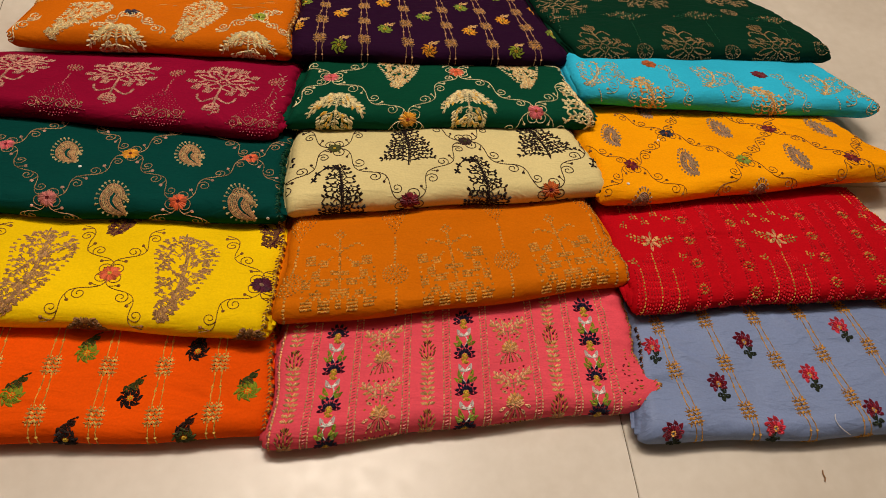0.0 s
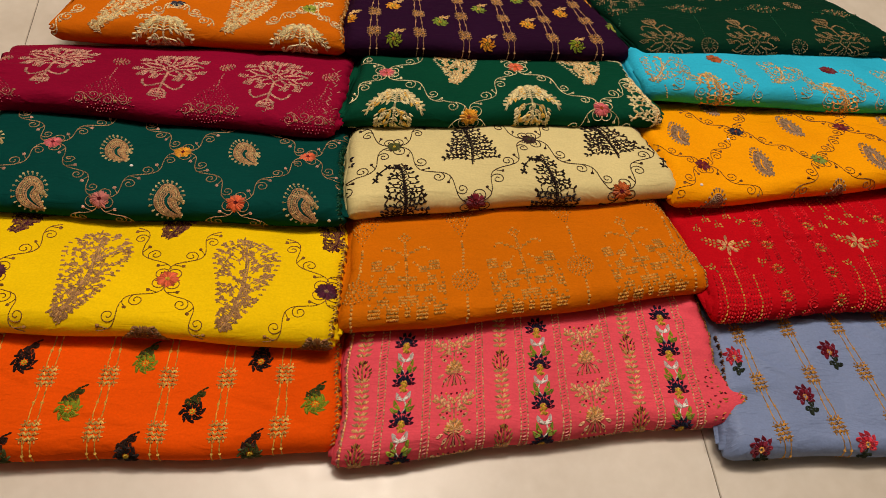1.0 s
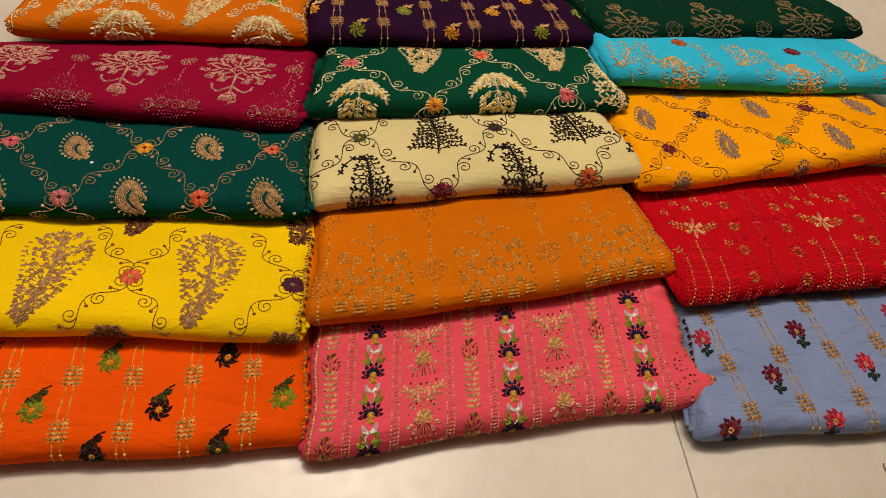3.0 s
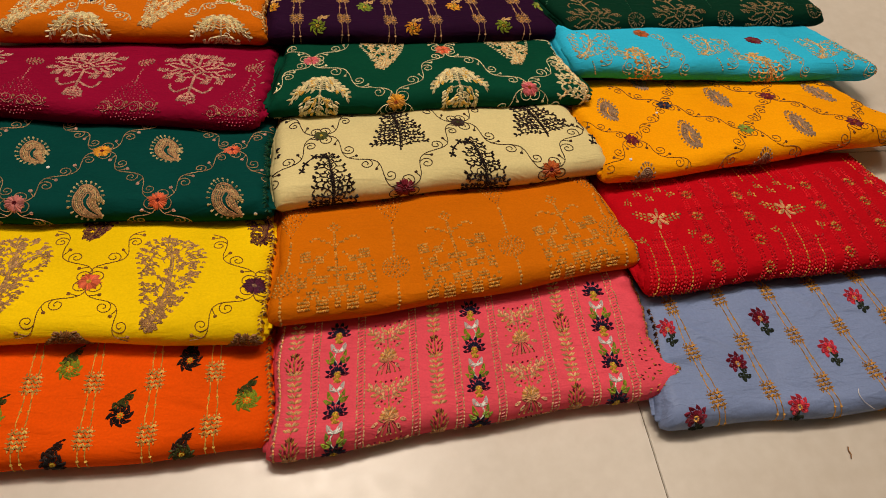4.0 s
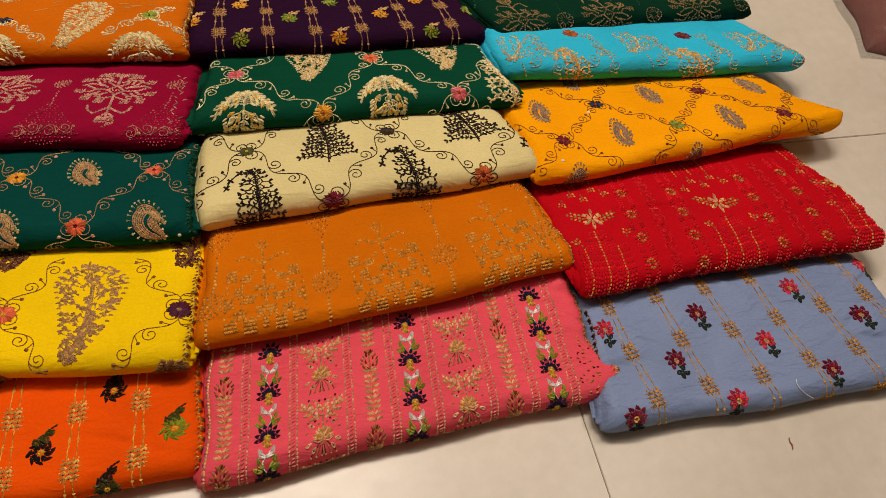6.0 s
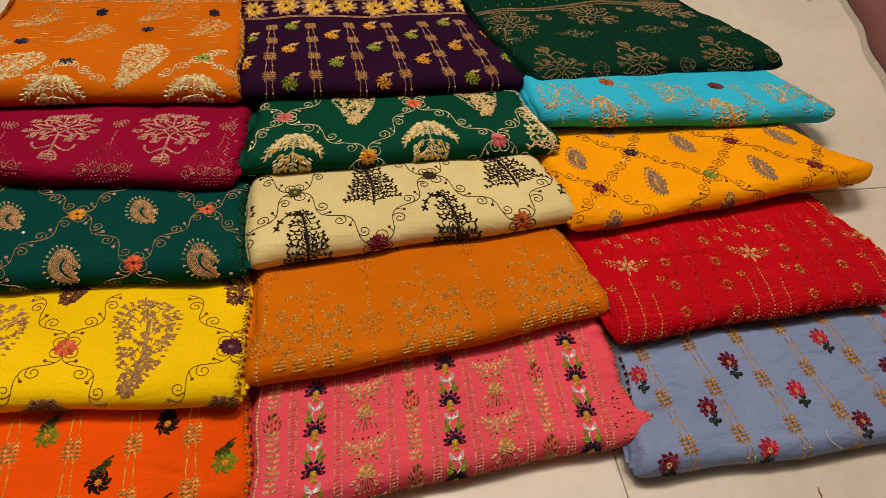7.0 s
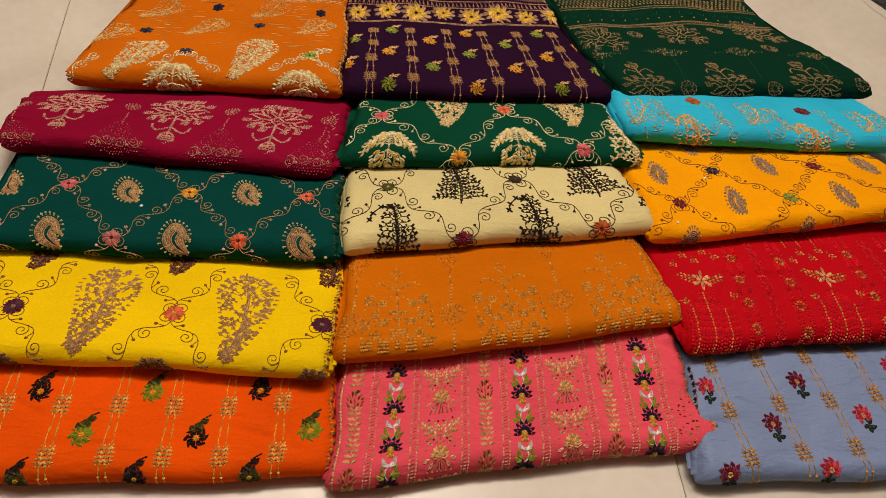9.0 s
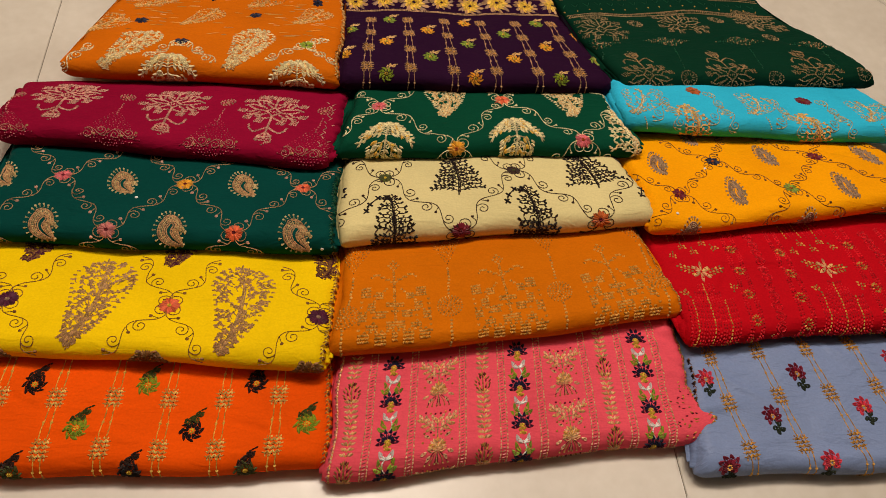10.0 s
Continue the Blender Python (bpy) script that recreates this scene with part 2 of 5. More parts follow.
def sheet(c, name, mat, under, x_grow, q_back, nx=110, ny=90):
    """One closed fold of cloth: upper side, round front, and underside."""
    r = c.h / 2
    x = np.linspace(0, 1, nx)
    x = (0.5 - 0.5 * np.cos(np.pi * x)) * 0.35 + x * 0.65
    x = -x_grow + x * (c.w + 2 * x_grow)
    top = np.linspace(q_back, 0, ny, endpoint=False)
    arc = np.linspace(0, -np.pi * r, 15)
    low = np.linspace(-np.pi * r, -np.pi * r - q_back, 10)[1:]
    q = np.concatenate([top, arc, low])
    gx, gq = np.meshgrid(x, q)
    v = c.at(gx.ravel(), gq.ravel(), under)
    n, m = len(q), len(x)
    i = np.arange((n - 1) * m).reshape(n - 1, m)[:, :-1].ravel()
    faces = np.stack([i, i + m, i + m + 1, i + 1], 1).tolist()
    # close the sides and the back
    for k in range(n // 2):
        a, b = k, n - 1 - k
        if b - a > 1:
            for col in (0, m - 1):
                quad = [a * m + col, (a + 1) * m + col, (b - 1) * m + col, b * m + col]
                faces.append(quad if col else quad[::-1])
    for k in range(m - 1):
        faces.append([k, k + 1, (n - 1) * m + k + 1, (n - 1) * m + k])
    return mesh_of(name, v, faces, [mat])


for nm in NAMES:
    c = CLOTHS[nm] = Cloth(nm)
    FABRIC[nm] = cloth_material(nm + "_cotton", COLOURS[nm], rough=0.50 if nm == "blue" else 0.78, gloss=0.20 if nm == "blue" else 0.03, crease=0.85 if nm in ("blue", "red", "magenta") else 0.52, lie=0.55 * math.sin(2.3 * NAMES.index(nm)))
    bolt = new("folded_fabric")
    bolt.empty_display_size = 0.05
    bolt.location = (0, 0, 0)
    BOLTS[nm] = tagged(bolt, LABELS[nm], "fabric", "folded fabrics laid out on the floor")
    part("outer_fold", sheet(c, "outer_fold", FABRIC[nm], 0.0, 0.0, c.depth - c.h / 2), bolt)
    part("inner_fold", sheet(c, "inner_fold", FABRIC[nm], 0.38, 0.004, c.depth - c.h / 2 - 0.012, 50, 40), bolt)
    part("inner_fold", sheet(c, "inner_fold", FABRIC[nm], 0.72, 0.007, c.depth - c.h / 2 - 0.012, 50, 40), bolt)


# ---- embroidery: threads ----
THREADS = {
    "gold": ((0.66, 0.35, 0.075), 0.45, 0.0), "pale_gold": ((0.74, 0.47, 0.19), 0.5, 0.0), "khaki": ((0.34, 0.23, 0.115), 0.6, 0.0), "straw": ((0.58, 0.44, 0.21), 0.55, 0.0), "old_gold": ((0.62, 0.31, 0.05), 0.5, 0.0), "bronze": ((0.36, 0.19, 0.055), 0.55, 0.0), "peach": ((0.70, 0.36, 0.17), 0.55, 0.0),
    "light_gold": ((0.88, 0.54, 0.15), 0.42, 0.0), "tan": ((0.50, 0.29, 0.14), 0.6, 0.0),
    "bright_gold": ((0.80, 0.47, 0.08), 0.45, 0.0),
    "cream_thread": ((0.82, 0.66, 0.38), 0.55, 0.0), "rose_tan": ((0.60, 0.33, 0.24), 0.6, 0.0), "mauve": ((0.38, 0.24, 0.15), 0.6, 0.0),
    "brown": ((0.26, 0.12, 0.035), 0.6, 0.0), "plum": ((0.09, 0.015, 0.04), 0.55, 0.0), "black_thread": ((0.020, 0.014, 0.014), 0.5, 0.0),
    "coffee": ((0.045, 0.022, 0.016), 0.55, 0.0), "navy": ((0.018, 0.020, 0.050), 0.5, 0.0), "white_thread": ((0.86, 0.74, 0.70), 0.5, 0.0),
    "leaf_green": ((0.24, 0.33, 0.04), 0.5, 0.0), "lime": ((0.28, 0.35, 0.03), 0.5, 0.0), "dark_green": ((0.030, 0.042, 0.026), 0.55, 0.0),
    "moss": ((0.075, 0.085, 0.02), 0.55, 0.0), "saffron": ((0.85, 0.36, 0.03), 0.5, 0.0), "lemon": ((0.72, 0.50, 0.05), 0.5, 0.0),
    "pink_thread": ((0.66, 0.14, 0.16), 0.5, 0.0), "coral": ((0.78, 0.15, 0.06), 0.5, 0.0), "maroon": ((0.17, 0.012, 0.025), 0.5, 0.0),
    "rust_thread": ((0.45, 0.10, 0.02), 0.5, 0.0), "red_thread": ((0.68, 0.013, 0.024), 0.45, 0.0), "raspberry": ((0.46, 0.040, 0.085), 0.5, 0.0), "wine": ((0.20, 0.012, 0.03), 0.5, 0.0),
    "cream_peach": ((0.80, 0.47, 0.26), 0.5, 0.0), "taupe": ((0.52, 0.31, 0.13), 0.6, 0.0), "pale_rose": ((0.62, 0.34, 0.27), 0.55, 0.0), "rose": ((0.62, 0.045, 0.075), 0.45, 0.0), "bottle_thread": ((0.006, 0.075, 0.035), 0.5, 0.0), "dull_pink": ((0.55, 0.19, 0.17), 0.5, 0.0),
}
THREAD = {k: thread_material(k, *v) for k, v in THREADS.items()}
SLOT = {k: n for n, k in enumerate(THREADS)}
rng = np.random.default_rng(4)


class Work:
    """Stitches for one embroidered motif, drawn about its own centre: x to the right, y away from the front fold."""

    def __init__(self, c, x=0.0, q=0.0, turn=0.0, size=1.0):
        self.c, self.o, self.turn, self.size, self.rows, self.over, self.tall = c, (x, q), turn, size, [], -0.002, 1.0

    def stitch(self, x, y, ang, length, width, col):
        self.rows.append((x, y, ang, length, width, SLOT[col]))

    def line(self, pts, col, step=0.0030, width=0.0013):
        """Chain stitches along a line of points."""
        pts = np.asarray(pts, float)
        seg = np.diff(pts, axis=0)
        run = np.concatenate([[0], np.cumsum(np.hypot(seg[:, 0], seg[:, 1]))])
        if run[-1] < 1e-5:
            return
        n = max(1, int(round(run[-1] / step)))
        s = np.linspace(0, run[-1], n + 1)
        px, py = np.interp(s, run, pts[:, 0]), np.interp(s, run, pts[:, 1])
        for i in range(n):
            dx, dy = px[i + 1] - px[i], py[i + 1] - py[i]
            d = math.hypot(dx, dy)
            self.stitch(px[i] - 0.10 * dx, py[i] - 0.10 * dy, math.atan2(dy, dx), d * 1.28, width * 1.15, col)

    def curl(self, x, y, ang, radius, side, col, width=0.0010, turns=1.35):
        """A stem that winds into a spiral."""
        a = np.linspace(0, turns * 2 * math.pi, 22)
        r = radius * (1 - 0.78 * a / a[-1])
        cx, cy = x - side * radius * math.sin(ang), y + side * radius * math.cos(ang)
        th = ang - side * math.pi / 2 + side * a
        self.line(np.stack([cx + r * np.cos(th), cy + r * np.sin(th)], 1), col, 0.0024, width)

    def leaf(self, x, y, ang, length, width, col, strands=3):
        """Satin stitches side by side in the shape of a leaf or petal."""
        for k in range(strands):
            f = (k - (strands - 1) / 2) / max(1, strands)
            self.stitch(x, y, ang + f * width / length * 1.1, length * (1 - 0.25 * abs(f)), width * (1.5 / strands), col)

    def petal(self, x, y, ang, length, width, col, bend=0.0, strands=4):
        """A plump petal: strands that part from its foot, belly out and meet again at a bent tip."""
        ca, sa = math.cos(ang), math.sin(ang)
        tx, ty = x + length * math.cos(ang + bend), y + length * math.sin(ang + bend)
        for k in range(strands):
            f = (k - (strands - 1) / 2) / max(1, strands - 1)
            mx, my = x + 0.5 * length * ca - f * width * sa, y + 0.5 * length * sa + f * width * ca
            ex, ey = tx - 0.06 * f * width * sa, ty + 0.06 * f * width * ca
            thick = 1.45 * width / strands
            self.stitch(x, y, math.atan2(my - y, mx - x), 1.15 * math.hypot(mx - x, my - y), thick, col)
            self.stitch(mx, my, math.atan2(ey - my, ex - mx), math.hypot(ex - mx, ey - my), thick, col)

    def grain(self, x, y, ang, col, length=0.0034, width=0.0021):
        """One short raised stitch about its own middle."""
        self.stitch(x - 0.5 * length * math.cos(ang), y - 0.5 * length * math.sin(ang), ang, length, width, col)

    def band(self, pts, wide, col, col2, step=0.0021, width=0.0013):
        """A broad line of slanting stitches laid across it."""
        pts = np.asarray(pts, float)
        run = np.concatenate([[0], np.cumsum(np.hypot(*np.diff(pts, axis=0).T))])
        n = max(2, int(run[-1] / step))
        for i, d in enumerate(np.linspace(0, run[-1], n)):
            k = min(len(run) - 2, int(np.searchsorted(run, d, "right")) - 1)
            ang = math.atan2(pts[k + 1][1] - pts[k][1], pts[k + 1][0] - pts[k][0]) + (1.05 if i % 2 else 2.0)
            px, py = np.interp(d, run, pts[:, 0]), np.interp(d, run, pts[:, 1])
            self.grain(px, py, ang, col2 if i % 4 == 3 else col, wide, width)

    def knot(self, x, y, size, col):
        self.stitch(x - size / 2, y, 0.0, size, size, col)

    def daisy(self, x, y, radius, petals, col, heart, twist=0.0, broad=0.80):
        for k in range(petals):
            a = 2 * math.pi * k / petals + twist
            self.leaf(x + 0.15 * radius * math.cos(a), y + 0.15 * radius * math.sin(a), a + 0.30, radius * 0.95, radius * broad, col)
        for k in range(5):
            a = 2 * math.pi * k / 5
            self.knot(x + 0.14 * radius * math.cos(a), y + 0.14 * radius * math.sin(a), radius * 0.24, heart)

    def done(self, name, label=""):
        if not self.rows:
            return None
        r = np.array(self.rows)
        ca, sa = math.cos(self.turn), math.sin(self.turn)
        jit = rng.normal(0, 1, (len(r), 3))
        x, y = r[:, 0] * self.size, r[:, 1] * self.size
        ang, length, width = r[:, 2] + 0.06 * jit[:, 0], r[:, 3] * self.size * (1 + 0.06 * jit[:, 1]), r[:, 4] * self.size * (1 + 0.08 * jit[:, 2])
        along, across = np.array([0, 0.28, 0.72, 1, 0.72, 0.28, 0.30, 0.70]), np.array([0, 0.5, 0.42, 0, -0.42, -0.5, 0, 0])
        lx = x[:, None] + along * (length * np.cos(ang))[:, None] - across * (width * np.sin(ang))[:, None]
        ly = self.tall * (y[:, None] + along * (length * np.sin(ang))[:, None] + across * (width * np.cos(ang))[:, None])
        wx, wq = self.o[0] + ca * lx - sa * ly, self.o[1] + sa * lx + ca * ly
        keep = (wx.min(1) > 0.002) & (wx.max(1) < self.c.w + self.over) & (wq.min(1) > -self.c.h * 1.25) & (wq.max(1) < self.c.depth - self.c.h / 2 - 0.004)
        if not keep.any():
            return None
        wx, wq, r, width = wx[keep], wq[keep], r[keep], width[keep]
        n = len(r)
        base, nor = self.c.at(wx.ravel(), wq.ravel()), self.c.normal(wx.ravel(), wq.ravel())
        lift = np.tile(np.array([0.00025, 0.00015, 0.00015, 0.00025, 0.00015, 0.00015, 0, 0]), n)
        lift[6::8] = lift[7::8] = 0.0005 + np.minimum(width * 0.50, 0.0014)
        v = base + nor * lift[:, None]
        f = np.array([[1, 0, 6], [2, 1, 6], [7, 2, 6], [3, 2, 7], [4, 3, 7], [5, 4, 7], [6, 5, 7], [0, 5, 6]])
        f = (f[None] + 8 * np.arange(n)[:, None, None]).reshape(-1, 3)
        used = np.unique(r[:, 5].astype(int))
        slots = np.searchsorted(used, r[:, 5].astype(int)).repeat(8)
        keys = list(THREADS)
        me = mesh_of(name, v, f, [THREAD[keys[k]] for k in used], slots, smooth=False)
        return part(name, me, BOLTS[self.c.name], label)


for nm, c in CLOTHS.items():
    c.name = nm


# ---- embroidery: motifs ----
def flower(c, x, q, radius, col, heart, petals=8, turn=0.0, name="embroidered_flower"):
    w = Work(c, x, q, turn)
    w.daisy(0, 0, radius, petals, col, heart, 0.3)
    w.done(name)


def sprig(c, x, q, col, heart, leafcol, turn=0.0, size=1.0, leafy=True):
    """A pinwheel flower of bent petals with a tail of leaves or a thin stalk behind it."""
    w = Work(c, x, q, turn, size)
    if leafy:
        w.line([(0.001, 0.004), (0.003, 0.011), (0.008, 0.0165), (0.017, 0.0190)], leafcol, 0.003, 0.0020)
        for sx, sy, a, n, b in ((-0.002, 0.004, 2.2, 0.0085, -0.5), (0.000, 0.006, 1.6, 0.0095, -0.5), (0.003, 0.008, 1.2, 0.0095, -0.5), (0.006, 0.011, 0.9, 0.0090, -0.5), (0.003, 0.006, 0.2, 0.0070, 0.4), (0.008, 0.012, 0.1, 0.0065, 0.3)):
            w.petal(sx, sy, a, n, 0.0042, leafcol, b, 3)
    else:
        w.line([(0.000, 0.004), (0.003, 0.012), (0.008, 0.017), (0.014, 0.020)], leafcol, 0.003, 0.0020)
        for sx, sy, a, b in ((0.001, 0.007, 2.2, -0.4), (0.003, 0.011, 1.9, -0.4), (0.005, 0.012, 0.2, 0.4)):
            w.petal(sx, sy, a, 0.0078, 0.0026, leafcol, b, 2)
    for k in range(8):
        a = 2 * math.pi * k / 8 + 0.2
        w.petal(0.0030 * math.cos(a), -0.003 + 0.0030 * math.sin(a), a + 0.15, 0.0105, 0.0046 if leafy else 0.0036, col, 0.62, 3)
    for k in range(7):
        w.knot(0.0019 * math.cos(0.9 * k), -0.003 + 0.0019 * math.sin(0.9 * k), 0.0024, heart)
    w.done("embroidered_sprig")


def bloom(c, x, q, col, dark, heart, leafcol, flip=1, turn=0.0):
    """An open flower of seven lobed petals on a short stalk with rounded leaves that lies towards the front."""
    w = Work(c, x, q, turn)
    w.line([(0, -0.004), (flip * 0.002, -0.012), (flip * 0.0030, -0.018)], leafcol, 0.0028, 0.0022)
    for px, py, a, n in ((0.001, -0.011, 0.35, 0.0080), (0.001, -0.014, 3.0, 0.0075), (0.002, -0.015, -0.4, 0.0085), (0.002, -0.016, -2.2, 0.0070)):
        w.petal(flip * px, py, a if flip > 0 else math.pi - a, n, 0.0048, leafcol, 0.3 * flip, 3)
    for k in range(8):
        a = -0.75 + 0.67 * k
        long = 0.0120 if 0.2 < a < 2.9 else 0.0098
        w.petal(0.0022 * math.cos(a), 0.0022 * math.sin(a), a - 0.1, long, 0.0050, col, 0.25, 3)
        w.stitch(0.002 * math.cos(a), 0.002 * math.sin(a), a, long * 0.62, 0.0011, dark)
    for k in range(8):
        w.knot(0.0022 * math.cos(2.4 * k), -0.001 + 0.0026 * math.sin(2.4 * k), 0.0024, heart)
    w.done("embroidered_flower")


def square(c, x, q, col, col2, size=0.0165, slant=0.0):
    """A block of looped stitches, three across and four deep, with dark gaps and short stubs round it."""
    w = Work(c, x, q, slant)
    sx, sy = size * 0.92 / 3, size * 1.12 / 4
    for j in range(4):
        for i in range(3):
            cx, cy = (i - 1) * sx, (j - 1.5) * sy
            for side in (-1, 1):
                w.grain(cx + side * sx * 0.24, cy + 0.0003 * side, math.pi / 2 + side * 0.55, col if (i + j) % 3 else col2, sy * 1.02, 0.0023)
            w.knot(cx, cy - sy * 0.35, 0.0013, "coffee" if (i + j) % 2 else "brown")
    for k in range(4):
        for side in (-1, 1):
            w.stitch((k - 1.5) * sx * 0.85, side * size * 0.54, side * math.pi / 2, 0.0028, 0.0016, col)
            w.stitch(side * size * 0.45, (k - 1.5) * sy, 0 if side > 0 else math.pi, 0.0026, 0.0013, col)
    w.done("embroidered_square")


def ladder(c, x, q0, q1, col, gap=0.0075, skew=0.0):
    """Two chain lines side by side that join squares, with a knot halfway."""
    w = Work(c, x, q0)
    n = 8
    for side in (-1, 1):
        pts = [(side * gap / 2 + skew * k / n * (q1 - q0) + 0.0005 * side * math.sin(math.pi * k / n * 2), k / n * (q1 - q0)) for k in range(n + 1)]
        w.line(pts, col, 0.0042, 0.0012)
        w.knot(pts[4][0], pts[4][1], 0.0034, col)
    w.done("embroidered_chain")


def paisley(c, x, q, wide, high, col, dots, turn=0.0, flip=1, tall=1.0):
    """A curved drop with a bent tail: filled with rows of stitches, ringed with a fringe of small drops."""
    w = Work(c, x, q, turn)
    w.tall = tall

    def spine(s):
        return flip * (-0.04 - 0.13 * math.sin(s * 2.6) + 0.58 * s * s) * wide, (0.15 - 0.54 * s + 0.06 * s * s) * high

    def rim(s, k, side):
        (ax, ay), (bx, by) = spine(max(0, s - 0.02)), spine(min(1, s + 0.02))
        a = math.atan2(by - ay, bx - ax)
        r = (0.375 * (1 - s) ** 0.55 + 0.03) * k * wide
        px, py = spine(s)
        return px - side * r * math.sin(a), py + side * r * math.cos(a) * (high / wide) * 0.85

    def outline(k, n=9):
        head = []
        a0, b0 = rim(0, k, -1), rim(0, k, 1)
        cx, cy = spine(0)
        r = (0.355) * k * wide
        for i in range(1, 8):
            t = math.pi * i / 8
            ux, uy = (b0[0] - cx), (b0[1] - cy)
            head.append((cx + ux * math.cos(t) + r * 0.25 * math.sin(t) * (-flip * 0.2), cy + uy * math.cos(t) + 0.27 * high * k * math.sin(t)))
        left = [rim(s, k, 1) for s in np.linspace(1, 0, n)]
        right = [rim(s, k, -1) for s in np.linspace(0, 1, n)]
        return left + head + right

    for n, k in enumerate((1.0, 0.86, 0.70, 0.54, 0.38, 0.20)):
        w.line(outline(k), dots if n == 2 else col, 0.0026, 0.0015)
    outer, inner, core = outline(1.0), outline(0.6), outline(0.2)
    for n in range(len(outer)):
        (ax, ay), (bx, by), (ex, ey) = core[n], outer[n], inner[n]
        w.stitch(ax, ay, math.atan2(by - ay, bx - ax), math.hypot(bx - ax, by - ay) * 0.95, 0.0014, col if n % 2 else dots)
    fringe = np.array(outline(1.14))
    tips = np.array(outline(1.42))
    run = np.linspace(0, len(fringe) - 1, 30)
    for s in run:
        ax, ay = np.interp(s, range(len(fringe)), fringe[:, 0]), np.interp(s, range(len(fringe)), fringe[:, 1])
        bx, by = np.interp(s, range(len(tips)), tips[:, 0]), np.interp(s, range(len(tips)), tips[:, 1])
        w.stitch(ax, ay, math.atan2(by - ay, bx - ax), 0.0028, 0.0012, dots)
        w.knot(bx, by, 0.0029, dots)
    w.done("embroidered_paisley")


def vine(c, a, b, col, bud, curls=3, radius=0.0085, width=0.0011, bow=0.006, first=1):
    """A scrolling stem from a to b with spirals on alternate sides, each with a bud opposite."""
    w = Work(c, a[0], a[1])
    dx, dy = b[0] - a[0], b[1] - a[1]
    length, way = math.hypot(dx, dy), math.atan2(dy, dx)
    ux, uy = math.cos(way), math.sin(way)

    def on(t):
        s = 1.45 * bow * math.sin(t * curls * math.pi) * first
        return ux * t * length - uy * s, uy * t * length + ux * s

    w.line([on(t) for t in np.linspace(0.04, 0.98, 40)], col, 0.0028, width)
    for k in range(curls):
        t = (k + 0.22) / curls
        side = -first if k % 2 else first
        px, py = on(t)
        w.curl(px, py, way + side * 0.30, radius * (1 - 0.05 * k), -side, col, width)
        tx, ty = on((k + 0.62) / curls)
        bx, by = tx - side * 0.0075 * -uy + 0.003 * ux, ty - side * 0.0075 * ux + 0.003 * uy
        w.line([(tx, ty), ((tx + bx) / 2 + 0.001 * ux, (ty + by) / 2), (bx, by)], col, 0.0024, width * 0.9)
        w.leaf(bx, by, way - side * 1.0, 0.0046, 0.0040, bud, 2)
    w.done("embroidered_vine")


